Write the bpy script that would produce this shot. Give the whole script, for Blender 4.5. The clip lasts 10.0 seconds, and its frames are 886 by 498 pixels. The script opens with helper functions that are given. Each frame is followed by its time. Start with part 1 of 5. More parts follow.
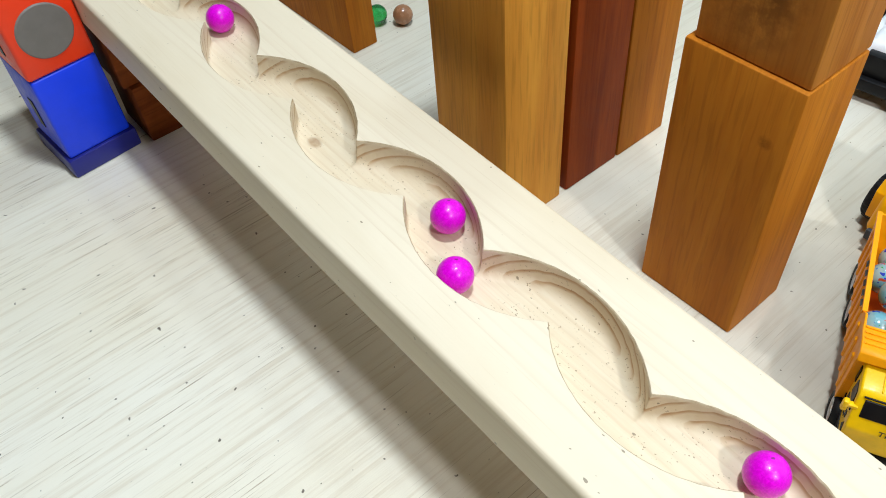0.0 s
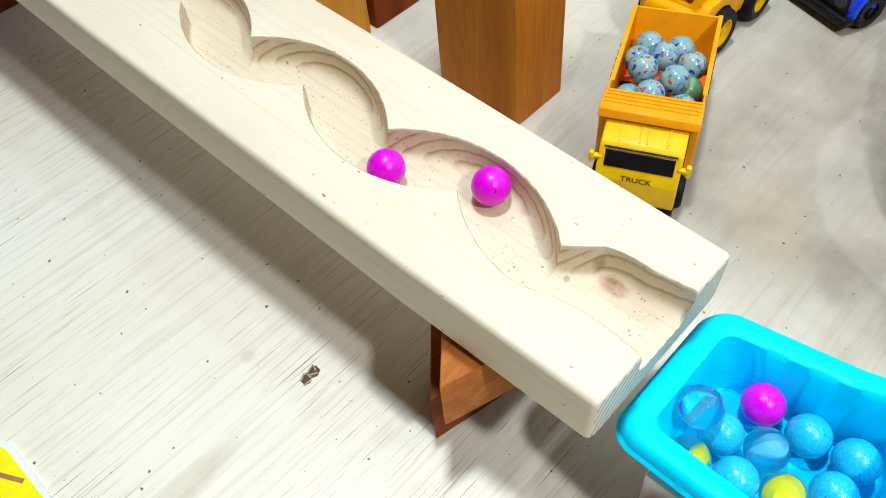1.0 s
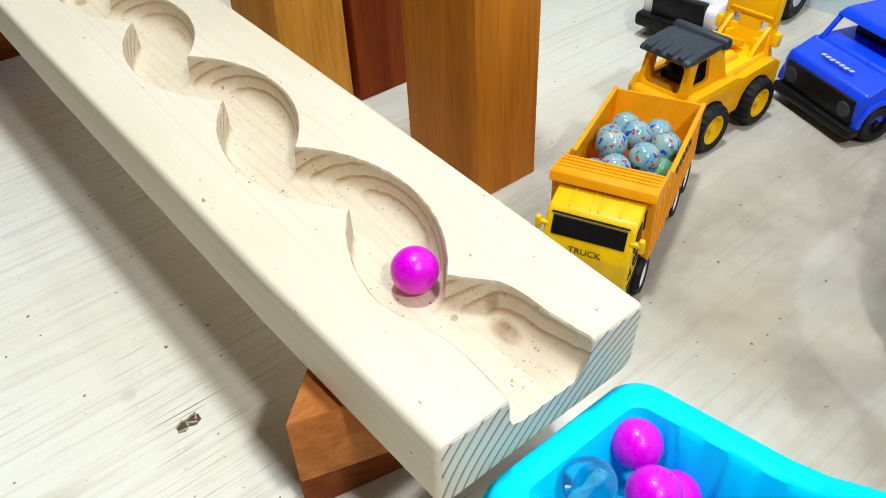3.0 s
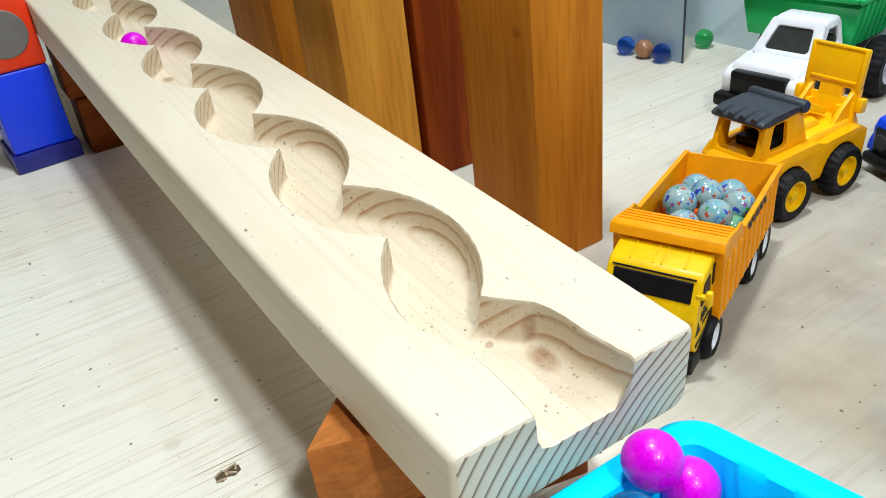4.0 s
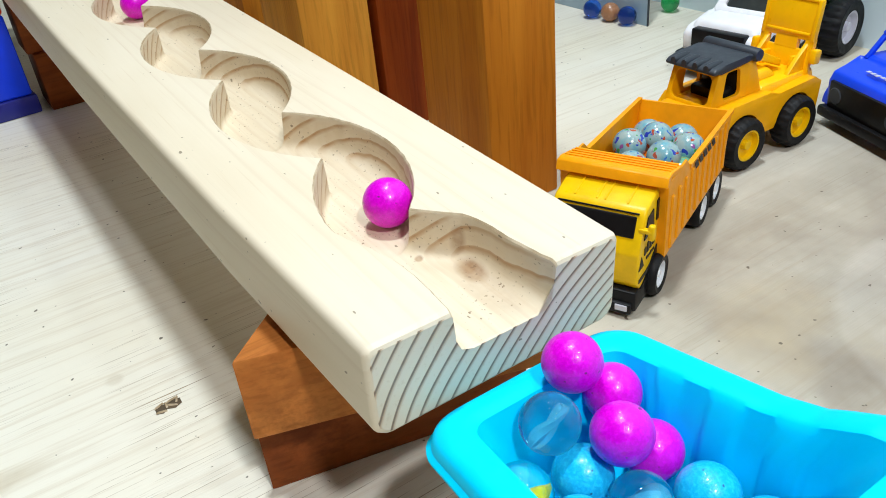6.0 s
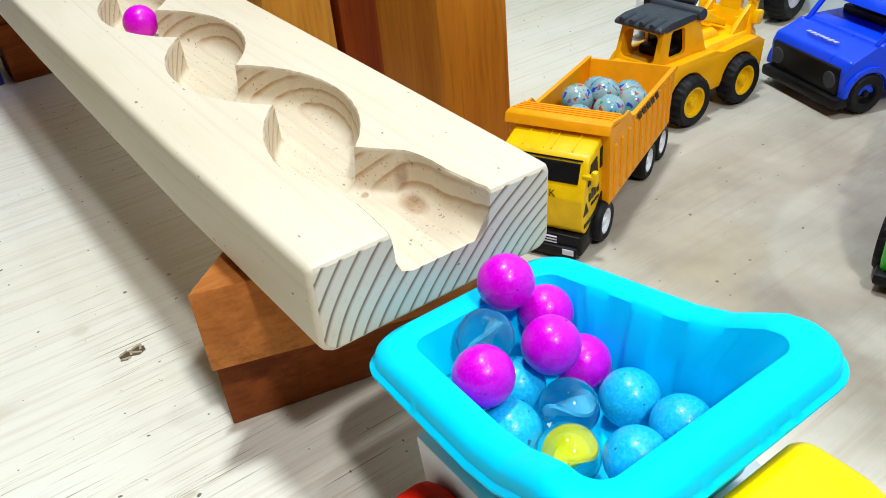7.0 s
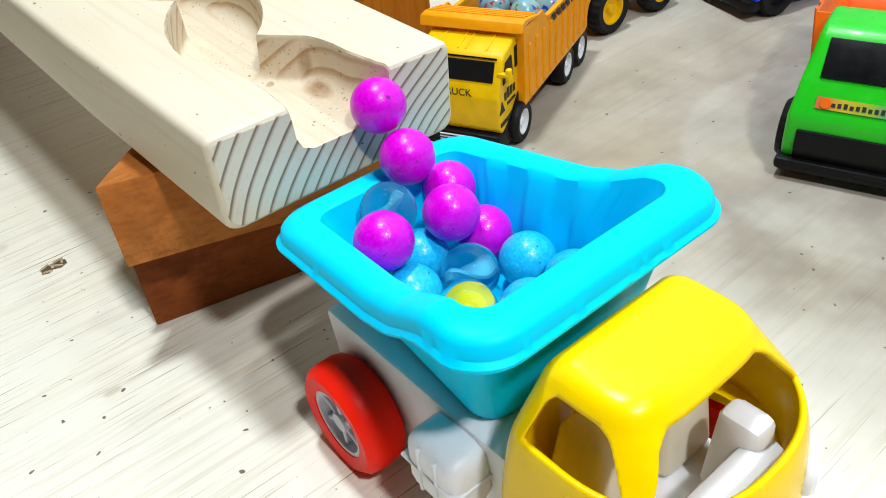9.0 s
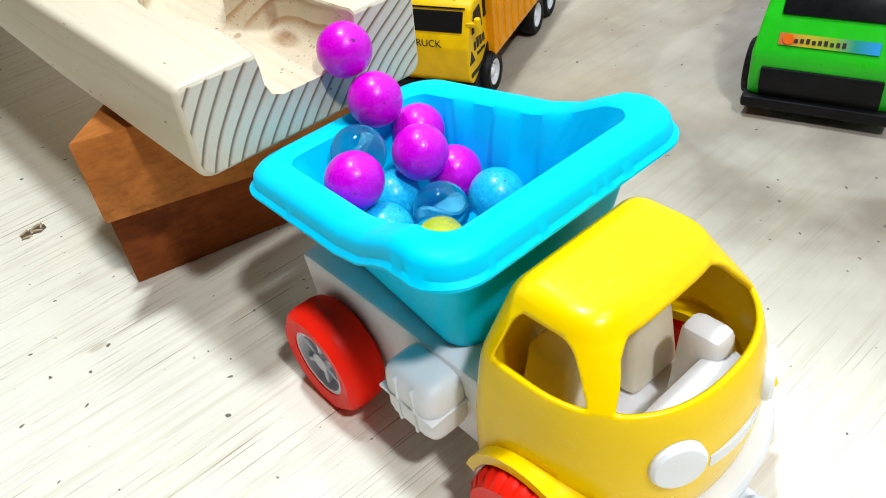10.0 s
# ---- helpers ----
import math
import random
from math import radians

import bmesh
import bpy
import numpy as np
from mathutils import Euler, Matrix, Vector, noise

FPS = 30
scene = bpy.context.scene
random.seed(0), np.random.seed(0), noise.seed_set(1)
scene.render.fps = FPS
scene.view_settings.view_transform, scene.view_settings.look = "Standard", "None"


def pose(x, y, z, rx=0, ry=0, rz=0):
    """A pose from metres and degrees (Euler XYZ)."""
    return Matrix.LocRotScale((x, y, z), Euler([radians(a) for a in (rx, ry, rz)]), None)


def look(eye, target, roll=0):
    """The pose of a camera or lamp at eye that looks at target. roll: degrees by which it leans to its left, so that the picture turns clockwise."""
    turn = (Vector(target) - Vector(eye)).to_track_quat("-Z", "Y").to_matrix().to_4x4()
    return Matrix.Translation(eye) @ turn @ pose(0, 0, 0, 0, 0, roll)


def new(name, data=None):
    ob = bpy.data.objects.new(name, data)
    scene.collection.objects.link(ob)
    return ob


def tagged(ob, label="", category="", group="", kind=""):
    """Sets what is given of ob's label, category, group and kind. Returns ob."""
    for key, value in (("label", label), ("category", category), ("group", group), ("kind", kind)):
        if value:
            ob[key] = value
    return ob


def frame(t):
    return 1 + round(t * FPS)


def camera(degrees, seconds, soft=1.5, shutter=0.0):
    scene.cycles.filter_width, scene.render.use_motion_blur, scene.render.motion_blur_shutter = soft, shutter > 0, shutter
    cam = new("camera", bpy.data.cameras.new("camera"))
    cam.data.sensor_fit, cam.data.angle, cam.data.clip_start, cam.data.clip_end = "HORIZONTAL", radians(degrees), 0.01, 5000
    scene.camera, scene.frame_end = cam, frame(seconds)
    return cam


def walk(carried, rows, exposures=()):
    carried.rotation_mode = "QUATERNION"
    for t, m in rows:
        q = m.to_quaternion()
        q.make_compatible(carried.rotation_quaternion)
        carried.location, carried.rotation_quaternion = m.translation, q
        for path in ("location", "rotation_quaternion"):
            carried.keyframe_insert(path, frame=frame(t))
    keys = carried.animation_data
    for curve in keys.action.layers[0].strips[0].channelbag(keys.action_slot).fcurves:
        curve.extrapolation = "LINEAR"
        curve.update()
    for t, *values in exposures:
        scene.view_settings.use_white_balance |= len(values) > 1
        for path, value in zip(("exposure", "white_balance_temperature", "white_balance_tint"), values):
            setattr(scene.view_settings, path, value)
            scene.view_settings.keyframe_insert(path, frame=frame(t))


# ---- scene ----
cam = camera(58.5, 10.0, 1.0)
PATH = [
    (0, (0.008, 0.047, 0.394), (0.792, 1.134, -1.091), -5.6),
    (0.5, (0.003, -0.015, 0.377), (0.805, 1.026, -1.13), -6.5),
    (1, (0.0, -0.081, 0.363), (0.829, 0.848, -1.203), -6.4),
    (1.5, (-0.005, -0.113, 0.356), (0.847, 0.746, -1.236), -5.1),
    (2, (-0.003, -0.123, 0.35), (0.837, 0.759, -1.236), -5.2),
    (2.5, (0.016, -0.12, 0.318), (0.78, 0.927, -1.206), -8.7),
    (2.6, (0.021, -0.1225, 0.3135), (0.767, 0.969, -1.177), -9.5),
    (2.7, (0.026, -0.125, 0.309), (0.768, 0.998, -1.17), -9.6),
    (2.8, (0.031, -0.126, 0.3047), (0.822, 1.068, -1.125), -8.4),
    (2.9, (0.036, -0.127, 0.3004), (0.932, 1.083, -1.054), -4.7),
    (3, (0.041, -0.128, 0.296), (0.968, 1.078, -1.002), -2.9),
    (3.2, (0.046, -0.128, 0.289), (0.937, 1.138, -0.977), -3.8),
    (4.3, (0.052, -0.157, 0.247), (0.901, 1.366, -0.733), -6.9),
    (4.5, (0.054, -0.159, 0.241), (0.9, 1.364, -0.741), -6.7),
    (5, (0.056, -0.163, 0.236), (0.908, 1.345, -0.764), -6.8),
    (6.3, (0.057, -0.173, 0.233), (0.941, 1.269, -0.834), -5.8),
    (6.5, (0.056, -0.18, 0.229), (0.948, 1.252, -0.845), -5.9),
    (7, (0.053, -0.192, 0.227), (0.961, 1.217, -0.864), -5.9),
    (7.5, (0.053, -0.193, 0.226), (0.967, 1.203, -0.877), -5.7),
    (8, (0.056, -0.191, 0.225), (0.97, 1.199, -0.886), -5.8),
    (8.5, (0.056, -0.201, 0.215), (0.973, 1.13, -0.962), -6.1),
    (9, (0.053, -0.216, 0.21), (0.998, 1.071, -0.993), -6.3),
    (9.5, (0.054, -0.228, 0.206), (1.012, 1.032, -1.016), -6.8),
    (10, (0.049, -0.227, 0.205), (0.986, 1.009, -1.059), -8.1),
]
walk(cam, [(t, look(eye, target, roll)) for t, eye, target, roll in PATH])

# ---- light ----
world = bpy.data.worlds.new("room_air")
scene.world = world
world.use_nodes = True
world.node_tree.nodes["Background"].inputs[0].default_value = (0.86, 0.93, 1.0, 1)
world.node_tree.nodes["Background"].inputs[1].default_value = 0.004
scene.view_settings.exposure = 0.0


def ceiling_lamp(x, y, z, size, watts, colour):
    d = bpy.data.lights.new("ceiling_lamp_light", "AREA")
    d.shape, d.size, d.energy, d.color = "DISK", size, watts, colour
    o = new("ceiling_lamp_light", d)
    o.matrix_world = look((x, y, z), (x, y, 0))
    return o


# low third lamp and fourth are unseen, added to brighten the cab and wall
LAMPS = [(0.26, 0.15, 1.35, 0.12, 13.0, (0.87, 0.98, 1.06)),
         (0.34, -0.42, 1.05, 0.07, 1.7, (0.92, 1.0, 1.04)),
         (0.10, -0.60, 0.88, 0.08, 6.9, (0.96, 0.98, 1.02)),
         (0.56, 0.58, 1.20, 0.12, 1.9, (0.80, 0.95, 1.04))]
for lamp in LAMPS:
    ceiling_lamp(*lamp)

# ---- material tools ----


class Mat:
    def __init__(self, name, rough=0.5, metal=0.0, coord="Object"):
        self.m = bpy.data.materials.new(name)
        self.m.use_nodes = True
        self.t = self.m.node_tree
        self.b = self.t.nodes["Principled BSDF"]
        self.b.inputs["Roughness"].default_value = rough
        self.b.inputs["Metallic"].default_value = metal
        self.co = self.node("ShaderNodeTexCoord").outputs[coord]

    def node(self, kind, **props):
        n = self.t.nodes.new(kind)
        for key, v in props.items():
            if key == "operation":
                n.operation = v
            elif key == "blend_type":
                n.blend_type = v
            elif key == "data_type":
                n.data_type = v
            elif key == "feature":
                n.feature = v
            elif key == "wave_type":
                n.wave_type = v
        return n

    def link(self, a, b):
        self.t.links.new(a, b)

    def plug(self, sock, v):
        if isinstance(v, bpy.types.NodeSocket):
            self.link(v, sock)
        else:
            sock.default_value = v

    def math(self, op, a, b=0.0, c=0.0):
        n = self.node("ShaderNodeMath", operation=op)
        for s_, v in zip(n.inputs, (a, b, c)):
            self.plug(s_, v)
        return n.outputs[0]

    def scale(self, v, sc, co=None):
        n = self.node("ShaderNodeMapping")
        self.link(co or self.co, n.inputs[0])
        n.inputs["Scale"].default_value = sc
        n.inputs["Location"].default_value = v
        return n.outputs[0]

    def noise(self, size, detail=3.0, co=None, rough=0.55, distort=0.0):
        n = self.node("ShaderNodeTexNoise")
        self.link(co or self.co, n.inputs["Vector"])
        n.inputs["Scale"].default_value, n.inputs["Detail"].default_value = size, detail
        n.inputs["Roughness"].default_value, n.inputs["Distortion"].default_value = rough, distort
        return n.outputs["Fac"]

    def ramp(self, fac, stops):
        n = self.node("ShaderNodeValToRGB")
        self.plug(n.inputs[0], fac)
        els = n.color_ramp.elements
        while len(els) < len(stops):
            els.new(0.5)
        for e, (p, c) in zip(els, stops):
            e.position = p
            e.color = (*c, 1) if not isinstance(c, (int, float)) else (c, c, c, 1)
        return n.outputs[0]

    def mix(self, fac, a, b, blend="MIX"):
        n = self.node("ShaderNodeMix", data_type="RGBA", blend_type=blend)
        self.plug(n.inputs["Factor"], fac)
        for s_, v in ((n.inputs[6], a), (n.inputs[7], b)):
            self.plug(s_, v if isinstance(v, bpy.types.NodeSocket) else (*v, 1))
        return n.outputs[2]

    def near(self, place, radius, soft=0.5, stretch=(1, 1, 1), co=None):
        """1 inside an ellipsoid round place, 0 outside."""
        n = self.node("ShaderNodeVectorMath", operation="SUBTRACT")
        self.link(co or self.co, n.inputs[0])
        n.inputs[1].default_value = place
        k = self.node("ShaderNodeVectorMath", operation="MULTIPLY")
        self.link(n.outputs[0], k.inputs[0])
        k.inputs[1].default_value = stretch
        q = self.node("ShaderNodeVectorMath", operation="LENGTH")
        self.link(k.outputs[0], q.inputs[0])
        r = self.node("ShaderNodeMapRange")
        self.link(q.outputs["Value"], r.inputs[0])
        r.inputs[1].default_value, r.inputs[2].default_value = radius, radius * (1 - soft)
        return r.outputs[0]

    def colour(self, c):
        self.plug(self.b.inputs["Base Color"], c if isinstance(c, bpy.types.NodeSocket) else (*c, 1))
        return self

    def bump(self, h, strength=0.3, dist=0.001):
        n = self.node("ShaderNodeBump")
        n.inputs["Strength"].default_value, n.inputs["Distance"].default_value = strength, dist
        self.link(h, n.inputs["Height"])
        self.link(n.outputs[0], self.b.inputs["Normal"])
        return self


def plastic(name, colour, rough=0.32, var=0.10, sss=0.0, spec=0.5):
    m = Mat(name, rough)
    n = m.noise(90, 4)
    f = m.ramp(n, [(0.35, 1 - var), (0.65, 1.0)])
    m.colour(m.mix(1.0, colour, f, "MULTIPLY"))
    fine = m.noise(900, 2)
    m.bump(fine, 0.12, 0.0003)
    m.link(m.ramp(m.noise(160, 3), [(0.3, rough * 0.8), (0.7, min(1, rough * 1.3))]), m.b.inputs["Roughness"])
    m.b.inputs["Specular IOR Level"].default_value = spec
    if sss:
        m.b.inputs["Subsurface Weight"].default_value = sss
        m.b.inputs["Subsurface Radius"].default_value = (1.0, 0.9, 0.8)
        m.b.inputs["Subsurface Scale"].default_value = 0.004
    return m.m


def pine():
    m = Mat("pine", 0.55)
    warp = m.noise(9, 2, m.scale((0, 0, 0), (1, 0.25, 1)))
    fine = m.noise(260, 3, m.scale((0, 0, 0), (1, 0.03, 1)))
    sep = m.node("ShaderNodeSeparateXYZ")
    m.link(m.co, sep.inputs[0])
    dx = m.math("SUBTRACT", sep.outputs[0], 0.262)
    dz = m.math("SUBTRACT", sep.outputs[2], -0.095)
    r = m.math("SQRT", m.math("ADD", m.math("MULTIPLY", dx, dx), m.math("MULTIPLY", dz, dz)))
    r = m.math("ADD", r, m.math("MULTIPLY", m.math("SUBTRACT", warp, 0.5), 0.020))
    saw = m.math("FRACT", m.math("MULTIPLY", r, 215.0))
    late = m.ramp(saw, [(0.0, 0.0), (0.62, 0.06), (0.88, 1.0), (0.96, 0.8), (1.0, 0.0)])
    patch = m.noise(30, 3, m.scale((3, 0, 0), (1, 0.2, 1)))
    base = m.mix(m.ramp(patch, [(0.3, 0.0), (0.7, 1.0)]), (0.71, 0.605, 0.44), (0.77, 0.675, 0.52))
    inner = m.ramp(m.math("MULTIPLY", sep.outputs[2], -40.0), [(0.04, 0.10), (0.10, 1.0), (0.50, 1.0), (0.63, 0.16)])
    middle = m.ramp(m.math("MULTIPLY", m.math("ABSOLUTE", m.math("SUBTRACT", sep.outputs[0], 0.164)), 10.0), [(0.28, 1.0), (0.32, 0.12)])
    inner = m.math("MULTIPLY", inner, middle)
    end = m.math("LESS_THAN", sep.outputs[1], -0.0193)
    inner = m.math("MAXIMUM", inner, end)
    amount = m.math("MULTIPLY", m.math("MULTIPLY", late, inner), m.math("MULTIPLY", m.ramp(fine, [(0.2, 0.6), (0.6, 1.0)]), m.ramp(m.noise(18, 2), [(0.35, 0.75), (0.65, 1.0)])))
    c = m.mix(amount, base, (0.38, 0.17, 0.045))
    c = m.mix(m.math("MULTIPLY", m.ramp(saw, [(0.76, 0.0), (0.87, 1.0), (0.92, 1.0), (0.98, 0.0)]), m.math("MULTIPLY", end, 0.75)), c, (0.13, 0.11, 0.09))
    # knots and rubbed brown marks
    for place, rad, st, dark in (((0.1745, 0.011, -0.0165), 0.0050, (1, 0.6, 1), 0.80), ((0.1752, 0.0125, -0.0165), 0.0030, (1, 0.8, 1), 0.95), ((0.179, 0.021, -0.010), 0.0055, (0.8, 1.6, 0.8), 0.80), ((0.165, 0.028, -0.0165), 0.0018, (1, 1, 1), 0.9), ((0.173, 0.000, -0.0165), 0.016, (2.2, 0.8, 1), 0.25),
                                 ((0.1575, 0.3665, -0.0165), 0.0042, (1, 0.7, 1), 0.8), ((0.1115, 0.075, -0.017), 0.0016, (1, 1, 1), 1.0),
                                 ((0.168, 0.448, -0.008), 0.004, (1, 1, 1), 0.6), ((0.17, 0.345, -0.008), 0.003, (1, 1, 1), 0.5)):
        k = m.near(place, rad, 0.45, st)
        c = m.mix(m.math("MULTIPLY", k, m.math("MULTIPLY", m.ramp(m.noise(300, 2), [(0.3, 0.65), (0.7, 1.0)]), dark)), c, (0.26, 0.12, 0.045))
    # slightly browner wood inside the groove, with fine lengthwise streaks and dust
    cut = m.ramp(m.math("MULTIPLY", sep.outputs[2], -40.0), [(0.05, 0.0), (0.12, 1.0), (1.0, 1.0)])
    cut = m.math("MULTIPLY", cut, m.ramp(m.math("MULTIPLY", m.math("ABSOLUTE", m.math("SUBTRACT", sep.outputs[0], 0.164)), 10.0), [(0.30, 1.0), (0.34, 0.0)]))
    cut = m.math("MULTIPLY", cut, m.math("GREATER_THAN", sep.outputs[1], -0.0185))
    streak = m.noise(420, 3, m.scale((0, 0, 0), (1, 0.05, 0.3)))
    c = m.mix(m.math("MULTIPLY", cut, m.ramp(streak, [(0.3, 0.38), (0.7, 0.06)])), c, (0.60, 0.45, 0.26))
    dust = m.ramp(m.noise(900, 1.5, m.scale((0.7, 0.2, 0), (1, 0.7, 1)), 0.5), [(0.66, 0.0), (0.70, 1.0)])
    c = m.mix(m.math("MULTIPLY", m.math("MULTIPLY", dust, cut), m.ramp(m.noise(70, 2), [(0.45, 0.0), (0.6, 0.8)])), c, (0.20, 0.12, 0.06))
    hair = m.ramp(m.noise(700, 2, m.scale((0.1, 0, 0), (1, 0.02, 1))), [(0.30, 1.0), (0.40, 0.0)])
    c = m.mix(m.math("MULTIPLY", hair, 0.16), c, (0.50, 0.34, 0.17))
    specks = m.ramp(m.noise(420, 1, m.scale((0, 0, 0), (1, 0.5, 1)), 0.4), [(0.765, 0.0), (0.79, 1.0)])
    c = m.mix(m.math("MULTIPLY", specks, 0.75), c, (0.16, 0.11, 0.06))
    m.colour(c)
    m.bump(m.math("ADD", fine, m.math("MULTIPLY", amount, 0.5)), 0.25, 0.0005)
    return m.m


def brown_wood(name, light, dark, along, scale=1.0, marks=()):
    """Red-brown hardwood, grain along axis 0, 1 or 2."""
    m = Mat(name, 0.6)
    m.b.inputs["Specular IOR Level"].default_value = 0.10
    st = [1.0, 1.0, 1.0]
    st[along] = 0.06
    co = m.scale((0.3, 0.1, 0.7), tuple(st))
    a = m.noise(60 * scale, 4, co, 0.6, 0.6)
    b = m.noise(500, 3, co)
    big = m.noise(14, 2, co)
    c = m.mix(m.ramp(a, [(0.3, 0.0), (0.7, 1.0)]), dark, light)
    c = m.mix(m.math("MULTIPLY", m.ramp(b, [(0.35, 1.0), (0.5, 0.0)]), 0.3), c, tuple(v * 0.5 for v in dark))
    c = m.mix(m.ramp(big, [(0.45, 0.0), (0.75, 0.35)]), c, tuple(v * 0.6 for v in dark))
    for place, rad, st, f in marks:
        k = m.near(place, rad, 0.8, st)
        c = m.mix(m.math("MULTIPLY", m.math("MULTIPLY", k, m.ramp(m.noise(90, 4, None, 0.7), [(0.38, 0.0), (0.6, 1.0)])), f), c, tuple(v * 0.35 for v in dark))
    m.colour(c)
    m.bump(b, 0.3, 0.0005)
    return m.m


def plywood():
    m = Mat("whitened_plywood", 0.5)
    co = m.scale((0, 0, 0), (0.035, 1, 1))
    a = m.noise(240, 4, co, 0.6, 0.2)
    b = m.noise(1300, 2, m.scale((0, 0, 0), (0.014, 1, 1)))
    big = m.noise(7, 3, m.scale((0.4, 0.3, 0), (0.5, 1, 1)))
    mid = m.noise(26, 3)
    c = m.mix(m.ramp(big, [(0.35, 0.0), (0.7, 1.0)]), (0.82, 0.76, 0.61), (0.86, 0.83, 0.73))
    c = m.mix(m.math("MULTIPLY", m.ramp(a, [(0.34, 1.0), (0.5, 0.0)]), 0.32), c, (0.55, 0.44, 0.29))
    sep = m.node("ShaderNodeSeparateXYZ")
    m.link(m.co, sep.inputs[0])
    lines = m.math("MULTIPLY", m.ramp(b, [(0.29, 1.0), (0.385, 0.0)]), m.ramp(m.noise(12, 2, m.scale((5, 0, 0), (0.6, 1, 1))), [(0.36, 0.10), (0.58, 1.0)]))
    lines = m.math("MULTIPLY", lines, m.ramp(m.math("MULTIPLY", sep.outputs[0], 2.0), [(0.34, 1.0), (0.60, 0.35)]))
    c = m.mix(lines, c, (0.25, 0.165, 0.075))
    # the worn and handled far part, with the light's falloff painted into its colour
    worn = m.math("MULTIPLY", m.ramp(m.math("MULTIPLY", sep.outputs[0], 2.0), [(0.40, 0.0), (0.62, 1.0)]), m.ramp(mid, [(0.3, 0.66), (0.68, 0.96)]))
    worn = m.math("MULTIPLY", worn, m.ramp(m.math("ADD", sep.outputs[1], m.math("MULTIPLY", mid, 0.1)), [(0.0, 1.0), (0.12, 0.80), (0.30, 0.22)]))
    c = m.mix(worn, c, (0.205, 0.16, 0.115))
    # a pale dried ring and two brown water stains
    ring = m.near((0.420, -0.088, 0), 0.100, 0.05)
    c = m.mix(m.math("MULTIPLY", ring, 0.12), c, (0.74, 0.71, 0.66))
    for place, rad, st, f in (((0.34, 0.006, 0), 0.03, (0.8, 1, 1), 0.45), ((0.31, -0.012, 0), 0.022, (1, 0.8, 1), 0.4), ((0.36, -0.045, 0), 0.03, (1, 1, 1), 0.3),
                              ((0.0, 0.129, 0), 0.010, (0.24, 1, 1), 0.5), ((0.075, 0.032, 0), 0.0022, (0.5, 1, 1), 0.7), ((0.07, 0.165, 0), 0.005, (1, 1, 1), 0.35)):
        k = m.near(place, rad, 0.45, st)
        c = m.mix(m.math("MULTIPLY", k, m.math("MULTIPLY", m.ramp(m.noise(40, 3), [(0.3, 0.4), (0.65, 1.0)]), f)), c, (0.46, 0.36, 0.22))
    specks = m.ramp(m.noise(210, 1.5, None, 0.5), [(0.735, 0.0), (0.755, 1.0)])
    c = m.mix(m.math("MULTIPLY", specks, 0.9), c, (0.10, 0.075, 0.05))
    m.colour(c)
    m.bump(m.math("ADD", a, b), 0.22, 0.0006)
    return m.m


def pearl(name, base, fleck, dark=(0.1, 0.02, 0.08)):
    m = Mat(name, 0.28)
    a = m.noise(1000, 3, None, 0.65)
    m.b.inputs["Specular IOR Level"].default_value = 0.3
    c = m.mix(m.ramp(a, [(0.42, 0.0), (0.62, 0.9)]), base, fleck)
    sp = m.ramp(m.noise(380, 1, m.scale((0.2, 0.6, 0.1), (1, 1, 1))), [(0.72, 0.0), (0.75, 1.0)])
    c = m.mix(m.math("MULTIPLY", sp, 0.8), c, dark)
    m.colour(c)
    m.bump(a, 0.28, 0.0005)
    m.b.inputs["Coat Weight"].default_value = 0.25
    m.b.inputs["Coat Roughness"].default_value = 0.08
    return m.m


def speckled():
    m = Mat("speckled_marble", 0.2)
    c = m.mix(m.ramp(m.noise(110, 2), [(0.4, 0.0), (0.6, 1.0)]), (0.32, 0.42, 0.40), (0.14, 0.36, 0.43))
    for i, col in enumerate(((0.02, 0.05, 0.4), (0.45, 0.07, 0.03), (0.05, 0.3, 0.06), (0.03, 0.16, 0.5), (0.25, 0.08, 0.3))):
        k = m.ramp(m.noise(230, 1.0, m.scale((i * 3.1, i * 1.7, 0.4), (1, 1, 1))), [(0.665, 0.0), (0.69, 1.0)])
        c = m.mix(k, c, col)
    rnd = m.node("ShaderNodeObjectInfo").outputs["Random"]
    c = m.mix(m.ramp(rnd, [(0.86, 0.0), (0.9, 0.75)]), c, (0.12, 0.34, 0.10))
    m.colour(c)
    m.b.inputs["Coat Weight"].default_value = 0.5
    return m.m


def glass(name, tint, rough=0.02, clear=0.0):
    m = Mat(name, rough)
    m.colour(tint)
    m.b.inputs["Transmission Weight"].default_value = 1.0
    m.b.inputs["IOR"].default_value = 1.48
    if clear:
        see = m.node("ShaderNodeBsdfTransparent")
        both = m.node("ShaderNodeMixShader")
        both.inputs[0].default_value = clear
        m.link(m.b.outputs[0], both.inputs[1])
        m.link(see.outputs[0], both.inputs[2])
        m.link(both.outputs[0], m.t.nodes["Material Output"].inputs["Surface"])
    return m.m


PINE = pine()
# brown that paints the thin shade line along the groove's edges; splinters share it
pine_lip = Mat("edge_shade_and_splinter_pine", 0.6)
pine_lip.colour(pine_lip.mix(pine_lip.ramp(pine_lip.noise(120, 3), [(0.35, 0.0), (0.65, 1.0)]), (0.38, 0.28, 0.16), (0.62, 0.50, 0.34)))
PINE_LIP = pine_lip.m
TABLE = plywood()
OAK = brown_wood("orange_brown_wood", (0.62, 0.225, 0.018), (0.44, 0.13, 0.008), 2)
OAK_CHIPPED = brown_wood("chipped_orange_brown_wood", (0.62, 0.225, 0.018), (0.44, 0.13, 0.008), 2, 1.0, [((-0.025, -0.0205, 0.140), 0.0045, (1, 1, 1), 1.0)])
